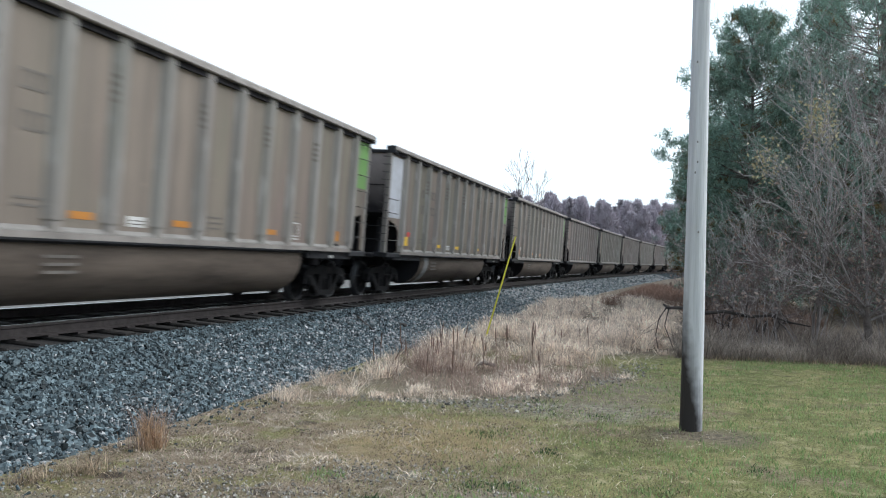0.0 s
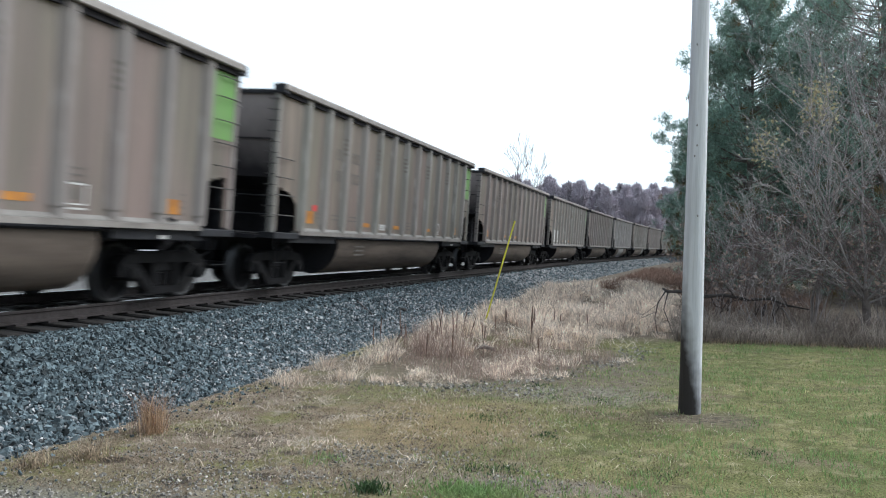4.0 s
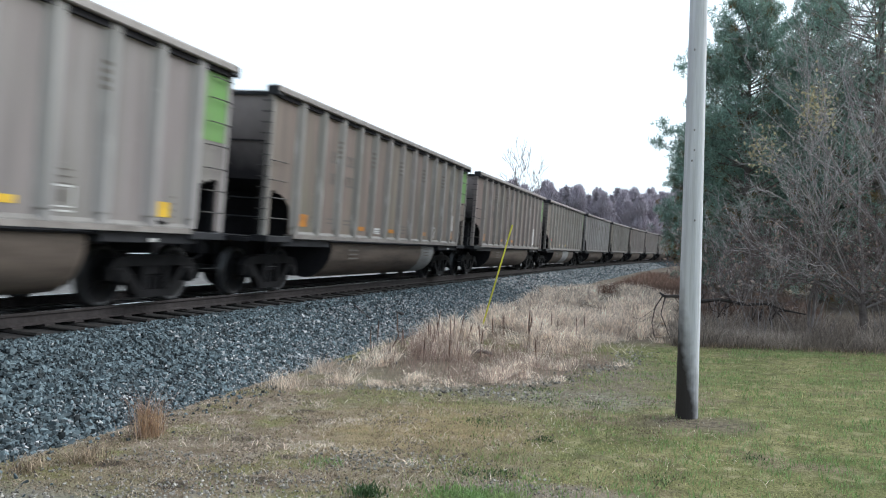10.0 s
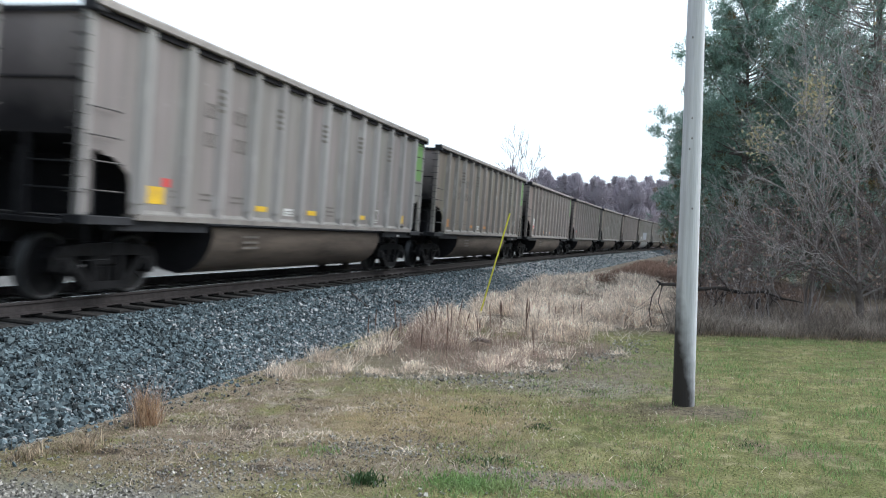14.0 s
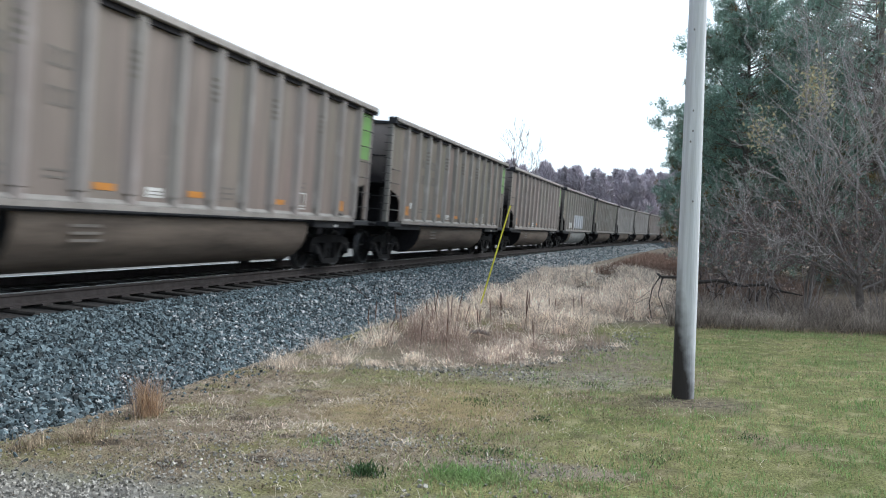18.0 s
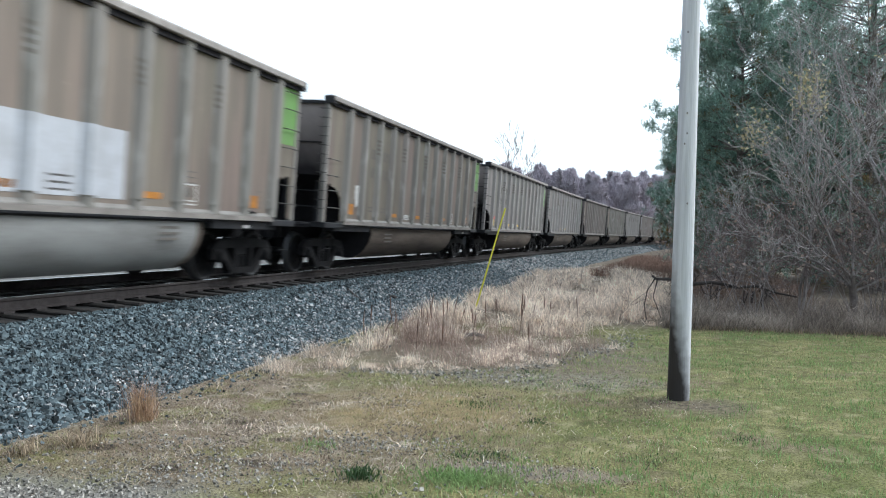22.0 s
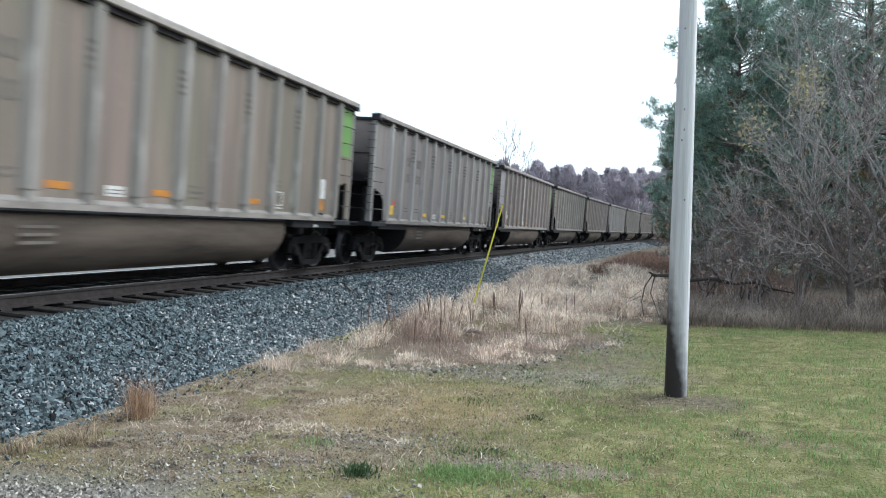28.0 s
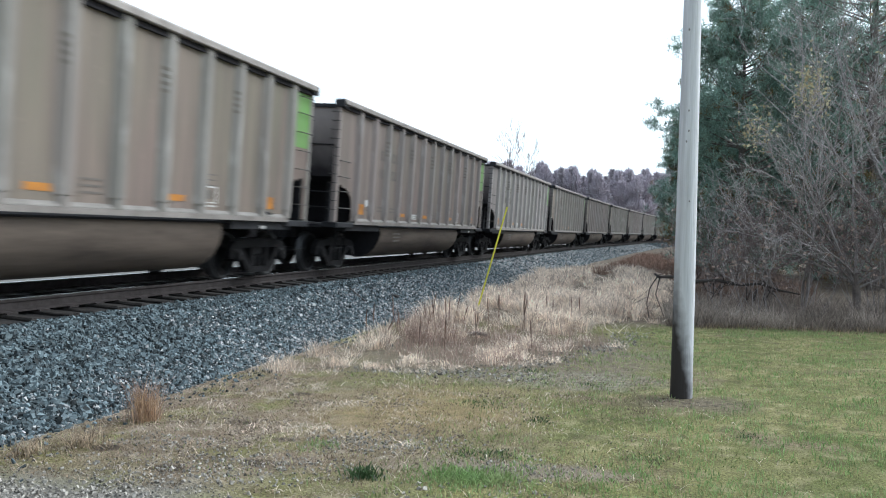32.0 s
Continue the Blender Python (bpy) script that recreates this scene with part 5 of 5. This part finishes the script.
tuft("dry_tuft", "upright tuft of rusty dry grass at the foot of the stones", -4.55, 6.42, 190, 0.46, 0.06, M_RUST, 31, 0.7)
tuft("dry_tuft", "upright tuft of pale dry grass at the foot of the stones", -4.62, 6.5, 110, 0.6, 0.08, M_PINKWEED, 34, 0.8, 0.004)
tuft("dry_tuft", "low tuft of dry grass at the foot of the stones", -4.5, 5.5, 150, 0.2, 0.08, M_TURF, 32, 1.7)
tuft("dry_tuft", "low tuft of dry grass at the foot of the stones", -4.75, 5.2, 150, 0.2, 0.09, M_TURF, 33, 1.7)
for i, (tx, ty, hh) in enumerate(((-4.55, 9.2, 0.4), (-4.0, 9.7, 0.34), (-4.65, 10.6, 0.4))):
    tuft("dry_tuft", "pale drooping tuft of dry grass", tx, ty, 210, hh * 0.85, 0.11, M_STRAW, 40 + i, 1.9)
for i, (tx, ty) in enumerate(((-3.53, 6.29), (-3.08, 6.57), (-3.68, 8.37), (-3.06, 6.21), (-3.07, 7.51), (-4.28, 7.19), (-3.07, 5.92), (-1.95, 6.22), (-3.3, 6.4), (-2.9, 6.5))):
    tuft("straw_tangle", "flattened tangle of pale dead stems on worn earth", tx, ty, 46, 0.075, 0.1, M_STRAW, 60 + i, 3.2, 0.007)
for i, (tx, ty, n, sp) in enumerate(((-1.4, 6.01, 120, 0.09), (-1.22, 6.08, 110, 0.09), (-1.03, 7.33, 90, 0.07), (-1.74, 7.95, 110, 0.1), (-0.04, 6.28, 80, 0.08), (0.76, 7.14, 60, 0.06), (-1.5, 10.0, 120, 0.12), (-0.7, 9.23, 70, 0.1))):
    tuft("dark_tuft", "small dark green tuft in the lawn", tx, ty, n, 0.05, sp, M_DARKGREEN, 80 + i, 1.3, 0.009)
for i, (tx, ty) in enumerate(((-1.32, 5.41), (-1.07, 5.47))):
    tuft("green_tuft", "patch of fresh green weed in the lawn", tx, ty, 420, 0.07, 0.11, M_GREENB, 90 + i, 1.2, 0.01)
for i, (tx, ty, hh) in enumerate(((-2.3, 10.3, 0.4), (-1.85, 11.3, 0.5), (-3.4, 12.6, 0.6), (-2.7, 11.2, 0.45), (-1.4, 12.2, 0.5), (-3.9, 13.6, 0.6), (-3.6, 11.9, 0.7), (-3.9, 12.7, 0.75), (-3.2, 13.3, 0.7), (-3.1, 12.1, 0.6), (-2.5, 12.8, 0.6), (-2.1, 12.3, 0.5), (-1.9, 10.5, 0.35), (-1.3, 11.1, 0.35), (-2.7, 10.3, 0.35), (-0.9, 12.6, 0.4), (-4.1, 14.4, 0.7), (-3.4, 10.9, 0.4))):
    tuft("dead_weed", "fine pinkish-brown dead weed among dry grass", tx, ty, 130, hh, 0.2, M_PINKWEED, 100 + i, 0.8, 0.0035)
tuft("green_tuft", "dark green weed tuft in the worn earth", -1.99, 5.3, 150, 0.11, 0.06, M_DARKGREEN, 50, 1.2, 0.012)
tuft("green_tuft", "small green weed tuft in the worn earth", -2.64, 6.0, 160, 0.06, 0.08, M_GREENB, 51, 1.2, 0.008)
tuft("green_tuft", "spreading green weed in the lawn", -1.35, 5.47, 520, 0.06, 0.16, M_GREENB, 52, 1.2, 0.01)


# ---- trees ----
def grow(rnd, start, way, length, radius, depth, segs, droop=0.0, spread=0.6, kids=3, up=0.12):
    """A crooked bare limb and its side limbs."""
    p, d = Vector(start), Vector(way).normalized()
    steps = 4 if depth > 1 else 3
    for i in range(steps):
        d = (d + Vector((rnd.gauss(0, 0.075), rnd.gauss(0, 0.075), rnd.gauss(0, 0.06) + up - droop))).normalized()
        q = p + d * (length / steps)
        ra, rb = radius * (1 - 0.6 * i / steps), radius * (1 - 0.6 * (i + 1) / steps)
        segs.append((p, q, ra, rb))
        if depth > 0 and i > 0:
            for _ in range(kids if i > 1 else max(1, kids - 1)):
                o = Vector((rnd.gauss(0, 1), rnd.gauss(0, 1), rnd.gauss(0.15, 0.7)))
                w = (d * (1 - spread) + (o - d * o.dot(d)).normalized() * spread).normalized()
                grow(rnd, q, w, length * rnd.uniform(0.34, 0.56), rb * rnd.uniform(0.5, 0.7), depth - 1, segs, droop, spread, kids, up)
        p = q


def bare_tree(x, y, height, seed, stems=4, material=None, label="bare grey multi-stemmed small tree", lean=0.35, leafy=0, kids=3, thin=0.003, fork=0.5):
    rnd = random.Random(seed)
    t = thing("bare_tree", label, "tree", "bare small trees at the wood's edge")
    t.matrix_basis = pose(x, y, ground_z(x, y) - 0.05)
    main, fine = [], []
    for s in range(stems):
        a = rnd.uniform(0, 2 * math.pi)
        w = Vector((math.cos(a) * lean * rnd.uniform(0.4, 1.3), math.sin(a) * lean * rnd.uniform(0.4, 1.3), 1))
        segs = []
        grow(rnd, (0.12 * math.cos(a), 0.12 * math.sin(a), 0), w, height * rnd.uniform(0.6, 0.9), height * rnd.uniform(0.0042, 0.0068), 3, segs, 0.0, fork, kids)
        main.append([q for q in segs if q[2] > 0.0065])
        fine += [(a0, b0, max(r0, thin), max(r1, thin * 0.7)) for a0, b0, r0, r1 in segs if r0 <= 0.0065]
    for name, sg, m, sides in (*[("stem", one, M_LIMB, 5) for one in main if one], ("crown", fine, material or M_TWIG, 3)):
        if sg:
            v, f = sticks(sg, sides)
            o = arrays_ob(name, v, f, m)
            o.parent = t
    if leafy:
        rng = np.random.default_rng(seed)
        tips = [q[1] for q in fine if q[1].z > height * (0.35 if seed != 304 else 0.7)]
        pick = rng.integers(0, len(tips), leafy)
        at = np.array([tips[i] for i in pick]) + rng.normal(0, 0.05, (leafy, 3))
        if seed == 304:
            at = np.array([(0.04, -0.5, 5.1), (-0.92, -0.2, 4.1), (0.1, -0.4, 4.7)])[pick % 3] + rng.normal(0, 1, (leafy, 3)) * (0.22, 0.22, 0.27)
        o = leaves(at, 0.05, M_LEAF if seed == 304 or seed % 2 else M_DRYLEAF, rng)
        o.parent = t
    return t


def leaves(at, size, material, rng):
    n = len(at)
    a, b = rng.normal(size=(n, 3)), rng.normal(size=(n, 3))
    a /= np.linalg.norm(a, axis=1)[:, None]
    b -= a * (a * b).sum(1)[:, None]
    b /= np.linalg.norm(b, axis=1)[:, None]
    s = rng.uniform(0.6, 1.2, n)[:, None] * size
    v = np.stack([at - a * s, at + b * s * 0.55, at + a * s, at - b * s * 0.55], 1).reshape(-1, 3)
    f = np.arange(4 * n).reshape(-1, 4)
    return arrays_ob("leaves", v, f, material)


def pine_tree(x, y, height, reach, seed, density=1.0, low=0.05, browned=0.06, label="tall dark blue-green white pine"):
    """Trunk, whorls of limbs and plumes of needles."""
    rnd = random.Random(seed)
    rng = np.random.default_rng(seed)
    t = thing("pine_tree", label, "tree", "pines behind the lawn")
    t.matrix_basis = pose(x, y, ground_z(x, y) - 0.05)
    trunk = []
    segs = 10
    for i in range(segs):
        z0, z1 = height * i / segs, height * (i + 1) / segs
        trunk.append((Vector((0.05 * math.sin(i), 0.05 * math.cos(i * 1.7), z0)), Vector((0.05 * math.sin(i + 1), 0.05 * math.cos((i + 1) * 1.7), z1)), 0.017 * height * (1 - 0.93 * i / segs), 0.017 * height * (1 - 0.93 * (i + 1) / segs)))
    limbs, tips = list(trunk), []
    z = height * low
    while z < height * 0.985:
        h = z / height
        r = reach * min(1.0, (1 - h) * 2.1) ** 0.8 * min(1, 0.5 + 1.6 * h) * (0.8 + 0.2 * math.sin(h * 23 + seed)) + 0.2
        for k in range(rnd.randint(5, 7)):
            a = rnd.uniform(0, 2 * math.pi)
            ln = r * rnd.uniform(0.62, 1.04)
            p = Vector((0, 0, z + rnd.uniform(-0.15, 0.15)))
            d = Vector((math.cos(a), math.sin(a), rnd.uniform(-0.1, 0.3) + 0.35 * h))
            n = max(3, int(ln / 0.45))
            for i in range(n):
                d = (d + Vector((rnd.gauss(0, 0.08), rnd.gauss(0, 0.08), 0.07))).normalized()
                q = p + d * (ln / n)
                limbs.append((p, q, 0.028 * (1 - i / n) + 0.006, 0.028 * (1 - (i + 1) / n) + 0.005))
                if i >= n * 0.18:
                    for _ in range(max(1, int(5.2 * density))):
                        tips.append(q + Vector((rnd.gauss(0, 0.2), rnd.gauss(0, 0.2), rnd.gauss(0.06, 0.12))))
                p = q
            tips.append(p)
        z += height * rnd.uniform(0.026, 0.042)
    v, f = sticks(limbs, 6)
    o = arrays_ob("trunk", v, f, M_BARK)
    o.parent = t
    at = np.array(tips)
    brown = rng.uniform(0, 1, len(at)) < browned * (1 + 3 * (at[:, 2] < height * 0.35))
    for name, sel, m in (("crown", ~brown, M_NEEDLE), ("browned_needles", brown, M_NEEDLEB)):
        if sel.sum():
            o = plumes(name, at[sel], m, rng)
            o.parent = t
    return t


def plumes(name, at, material, rng, per=30, length=0.18, width=0.026):
    """Bunches of needles round each place, as slim triangles."""
    n = len(at) * per
    c = np.repeat(at, per, 0) + rng.normal(0, 0.07, (n, 3))
    d = rng.normal(size=(n, 3)) + np.array([0, 0, 0.55])
    d /= np.linalg.norm(d, axis=1)[:, None]
    s = np.cross(d, rng.normal(size=(n, 3)))
    s /= np.linalg.norm(s, axis=1)[:, None]
    ln = rng.uniform(0.6, 1.25, n)[:, None] * length
    v = np.stack([c - s * width * 0.5, c + s * width * 0.5, c + d * ln], 1).reshape(-1, 3)
    return arrays_ob(name, v, np.arange(3 * n).reshape(-1, 3), material)


PINES = [(3.0, 30.0, 10.7, 4.0), (6.6, 27.5, 13.5, 4.2), (2.7, 35.5, 7.6, 3.0), (10.5, 28.0, 14.5, 4.3), (4.2, 45.0, 9.0, 3.2), (14.5, 30.0, 14.0, 4.2), (7.2, 40.0, 14.0, 3.2), (5.2, 58.0, 10.0, 3.6), (12.0, 42.0, 15.0, 4.4), (8.6, 31.5, 14.0, 4.2), (5.9, 33.5, 12.5, 3.0), (17.0, 38.0, 15.0, 4.5), (1.5, 36.0, 6.6, 1.6), (12.8, 36.0, 9.0, 4.0), (9.8, 39.0, 6.4, 4.2), (7.6, 35.0, 5.6, 3.2)]
# unseen pines beside the line, added to keep light off the far cars
SHADE_PINES = [pine_tree(9.0, 72.0, 17.0, 4.4, 240, 0.35), pine_tree(11.5, 86.0, 16.0, 4.6, 241, 0.35)]
rnd = random.Random(77)
for i in range(34):
    d = 62 + 5.2 * i + rnd.uniform(-1.5, 1.5)
    px, py = track_xy(d, rnd.uniform(11.0, 13.0) if i % 2 else rnd.uniform(16.0, 20.0))
    copy_thing(SHADE_PINES[i % 2], pose(px, py, -0.05, 0, 0, rnd.uniform(0, 360)))
for i, (px, py, ph, pr) in enumerate(PINES):
    pine_tree(px, py, ph, pr, 200 + i, (1.5 if i in (0, 2, 12) else 0.75 if i in (1, 9) else 0.7 if i in (3, 5) else 1.0) if py < 37 else 0.4, 0.04 if i != 12 else 0.2, 0.05 if i != 12 else 0.22)

BARE = [(1.4, 19.4, 2.6, 6), (5.7, 17.6, 6.6, 6), (3.1, 18.9, 5.6, 6), (7.2, 18.8, 7.6, 6), (6.4, 20.6, 8.2, 5), (9.0, 18.4, 7.4, 6)]
for i, (bx, by, bh, bs) in enumerate(BARE):
    bare_tree(bx, by, bh, 302 + i, bs - 2, (M_TWIG, M_TWIGR)[i % 2], "bare grey multi-stemmed small tree" if i not in (1, 2, 3) else "nearly bare small tree with a few dull leaves on it", 0.42, {1: 300, 2: 420, 3: 240}.get(i, 0), 3 if i in (1, 2) else 2, 0.0035)


def spreading_tree(x, y, limbs, seed, material, label, leafy=0, thin=0.0042, kids=3):
    """A low fork from which long limbs sweep outwards; limbs are (bearing, rise, length)."""
    rnd = random.Random(seed)
    t = thing("bare_tree", label, "tree", "bare small trees at the wood's edge")
    t.matrix_basis = pose(x, y, ground_z(x, y) - 0.05)
    butt = [(Vector((0, 0, 0)), Vector((0.04, 0, 0.5)), 0.1, 0.08), (Vector((0.04, 0, 0.5)), Vector((0.0, 0.03, 1.0)), 0.08, 0.065)]
    v, f = sticks(butt, 9)
    arrays_ob("trunk", v, f, M_BARK).parent = t
    fine = []
    for bearing, rise, ln in limbs:
        a, b = radians(bearing), radians(rise)
        segs = []
        grow(rnd, (0, 0, rnd.uniform(0.55, 1.0)), (math.cos(a) * math.cos(b), math.sin(a) * math.cos(b), math.sin(b)), ln, 0.02 + 0.004 * ln, 3, segs, 0.0, 0.46, kids, 0.035)
        v, f = sticks([q for q in segs if q[2] > 0.007], 5)
        arrays_ob("limb", v, f, M_LIMB if material is M_TWIG else M_BARK).parent = t
        fine += [(p, q, max(r0, thin), max(r1, thin * 0.7)) for p, q, r0, r1 in segs if r0 <= 0.007]
    v, f = sticks(fine, 3)
    arrays_ob("crown", v, f, material).parent = t
    if leafy:
        rng = np.random.default_rng(seed)
        tips = [q[1] for q in fine]
        at = np.array([tips[i] for i in rng.integers(0, len(tips), leafy)]) + rng.normal(0, 0.04, (leafy, 3))
        leaves(at, 0.045, M_DRYLEAF, rng).parent = t


spreading_tree(3.95, 17.9, ((182, 20, 2.3), (190, 32, 2.3), (199, 44, 2.2), (172, 52, 2.3), (205, 66, 2.7), (158, 74, 2.9), (240, 34, 1.5), (20, 60, 2.4), (330, 42, 1.9), (350, 24, 1.7), (90, 80, 2.9)), 611, M_TWIG, "wide bare grey tree with limbs sweeping out over the brush", 30, 0.0042, 2)
spreading_tree(4.9, 18.9, ((185, 12, 2.4), (180, 24, 2.4), (188, 38, 2.2), (215, 16, 1.9), (300, 18, 1.7), (0, 20, 2.0), (10, 36, 2.0), (250, 34, 1.7)), 612, M_TWIGR, "low spreading bare tree with russet leaves clinging to it", 380, 0.0045)
spreading_tree(2.5, 19.6, ((190, 14, 1.0), (170, 36, 1.1), (230, 24, 1.0), (0, 24, 1.3), (100, 50, 1.3)), 613, M_TWIGR, "low spreading bare tree with russet leaves clinging to it", 60, 0.0045)
spreading_tree(6.6, 18.2, ((182, 16, 1.7), (172, 32, 1.9), (250, 24, 1.6), (0, 30, 2.0), (60, 50, 2.0)), 614, M_TWIGR, "low spreading bare tree with russet leaves clinging to it", 240, 0.0045)
for i in range(24):
    r = random.Random(500 + i)
    bare_tree(0.9 + 0.5 * i + r.uniform(-0.3, 0.3), 16.9 + r.uniform(-0.3, 1.6), r.uniform(1.3, 2.4), 400 + i, 5, (M_TWIGR, M_TWIGR, M_TWIG)[i % 3], "low leafless bush in rank grass", 0.6, 0 if i % 2 else 130, 2)


def fallen_branch():
    t = thing("fallen_branch", "dark broken limb lying across the rank grass", "branch")
    rnd = random.Random(9)
    pts = [Vector(p) for p in ((0.0, 17.3, 0.92), (0.08, 17.2, 0.86), (0.45, 17.25, 0.86), (0.8, 17.3, 0.76), (1.2, 17.35, 0.8), (1.7, 17.5, 0.7), (2.1, 17.6, 0.72), (2.5, 17.7, 0.58), (2.9, 17.8, 0.5))]
    part("limb", tube(bmesh.new(), pts, [0.02, 0.032, 0.034, 0.044, 0.034, 0.036, 0.026, 0.022, 0.012], 7), M_DARKBARK, t)
    stumps = (((0.05, 17.2, 0.86), (-0.1, 17.15, 0.62), (-0.16, 17.1, 0.3), (-0.1, 17.0, -0.05)), ((0.1, 17.2, 0.84), (0.02, 17.1, 0.5), (0.2, 17.0, 0.0)), ((-0.08, 17.15, 0.62), (-0.4, 17.0, 0.38), (-0.55, 17.0, 0.42)), ((-0.13, 17.1, 0.45), (-0.45, 17.05, 0.3), (-0.62, 17.0, 0.1)))
    for k, p in enumerate(stumps):
        r = (0.018, 0.014, 0.005, 0.005)[k]
        part("side_branch", tube(bmesh.new(), p, [r * (1 - 0.18 * i) for i in range(len(p))], 6), M_DARKBARK, t)
    for k in range(30):
        a = pts[2].lerp(pts[7], rnd.random()) - Vector((0, 0, 0.03))
        b = a + Vector((rnd.uniform(-0.15, 0.15), rnd.uniform(-0.2, 0.1), rnd.uniform(-0.3, 0.22)))
        c = b + Vector((rnd.uniform(-0.15, 0.15), rnd.uniform(-0.1, 0.1), rnd.uniform(-0.2, 0.2)))
        part("side_branch", tube(bmesh.new(), [a, b, c], [0.013, 0.009, 0.004], 5), M_DARKBARK, t)


fallen_branch()


def loose_wood():
    """A broken stick on the stones, a clod beside it and a log in the grass."""
    stick = thing("broken_stick", "dark broken stick lying on the stone slope", "stick")
    part("stem", tube(bmesh.new(), [Vector((-6.74, 17.08, 0.532)), Vector((-6.06, 16.27, 0.314))], [0.03, 0.022], 6), M_DARKBARK, stick)
    clod = thing("dark_clod", "dark clod lying on the stone slope", "clod")
    bm = bmesh.new()
    bmesh.ops.create_icosphere(bm, subdivisions=2, radius=0.07, matrix=Matrix.Translation(Vector((-5.97, 18.10, 0.293))) @ Matrix.Diagonal((1.5, 1, 0.6, 1)))
    for v in bm.verts:
        v.co += 0.02 * noise.noise_vector(v.co * 12)
    part("lump", bm, M_DARKBARK, clod)
    log = thing("short_log", "short grey log half sunk in dry grass", "log")
    part("stem", tube(bmesh.new(), [(-2.98, 12.62, 0.1), (-2.8, 12.7, 0.14), (-2.62, 12.74, 0.09)], [0.03, 0.035, 0.028], 8), M_BARK, log)


loose_wood()


# ---- the far wood ----
def far_tree(kind, seed):
    rng = np.random.default_rng(seed)
    h = 17.0
    t = thing("far_tree", "distant bare hardwood with haze painted into its colour" if kind == "bare" else "distant conifer with haze painted into its colour", "tree", "trees of the far wood")
    if kind == "bare":
        n = 6000
        z = h * rng.beta(2.0, 1.5, n)
        r = 3.8 * np.sqrt(rng.uniform(0, 1, n)) * np.clip(1.02 - z / h, 0, 1) ** 0.42 * (0.75 + 0.25 * np.sin(z * 1.3 + seed))
        ln, wd = 1.0, 0.14
    else:
        n = 4200
        z = h * (0.08 + 0.92 * rng.uniform(0, 1, n) ** 1.3)
        r = 2.3 * np.sqrt(rng.uniform(0.05, 1, n)) * (1.03 - z / h) ** 0.75 * (0.7 + 0.3 * np.sin(z * 2.1))
        ln, wd = 0.8, 0.2
    a = rng.uniform(0, 2 * math.pi, n)
    c = np.stack([r * np.cos(a), r * np.sin(a), z], 1)
    d = rng.normal(0, 0.45, (n, 3)) + np.stack([np.cos(a) * 0.4, np.sin(a) * 0.4, np.full(n, 1.0 if kind == "bare" else 0.2)], 1)
    d /= np.linalg.norm(d, axis=1)[:, None]
    s = np.cross(d, rng.normal(size=(n, 3)))
    s /= np.linalg.norm(s, axis=1)[:, None]
    v = np.stack([c - s * wd, c + s * wd, c + d * ln * rng.uniform(0.6, 1.5, n)[:, None]], 1).reshape(-1, 3)
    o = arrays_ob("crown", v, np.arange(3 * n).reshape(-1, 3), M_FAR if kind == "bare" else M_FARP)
    o.parent = t
    v, f = sticks([(Vector((0, 0, -0.5)), Vector((0, 0, h * 0.6)), 0.28, 0.14)], 5)
    o = arrays_ob("trunk", v, f, M_BARK)
    o.parent = t
    return t


def far_wood():
    rnd = random.Random(21)
    protos = [far_tree("bare", 1), far_tree("bare", 2), far_tree("bare", 3), far_tree("pine", 4), far_tree("pine", 5)]
    spots = []
    for i in range(80):
        across = rnd.uniform(0.03, 0.30)
        deep = rnd.uniform(215, 300)
        spots.append((across, deep, rnd.uniform(0.82, 1.04)))
    for i, (u, d, k) in enumerate(spots):
        a = radians(-15)
        x, y = d * math.sin(a) + u * d * math.cos(a), d * math.cos(a) - u * d * math.sin(a)
        edge = min(1.0, max(0.0, (u - 0.1) / 0.08))
        j = rnd.choice((3, 0, 0, 1, 4, 1, 2, 2))
        m = pose(x, y, -0.2, 0, 0, rnd.uniform(0, 360))
        s = k * (1.38 - 0.14 * edge) * d / 240
        if i < 5:
            o = protos[i]
            o.matrix_basis = m
        else:
            o = copy_thing(protos[j], m)
        o.scale = (s, s, s)
    for x, y, h, seed in ((-26.4, 148.1, 16.5, 700), (-21.6, 149.3, 14.5, 701), (-24.2, 148.5, 13.5, 702)):
        bare_tree(x, y, h, seed, 1, M_BARK, "tall bare tree standing out of the far wood", 0.1, 0, 2, 0.04, 0.34)


far_wood()


# ---- movement ----
def motions():
    for k, car in CARS:
        mid = LEAD + PITCH * (k + 0.5)
        walk(car, [(t, track_pose(mid - travelled(t))) for t in range(33)])
    turned = None
    for k, car in CARS:
        for o in car.children_recursive:
            if o.name.split(".")[0] == "wheelset":
                if turned is None:
                    walk(o, [(i / FPS, Matrix.Rotation(travelled(i / FPS) / 0.457, 4, "X")) for i in range(32 * FPS + 1)])
                    turned = o.animation_data
                else:
                    o.rotation_mode = "QUATERNION"
                    d = o.animation_data_create()
                    d.action = turned.action
                    d.action_slot = turned.action_slot


motions()
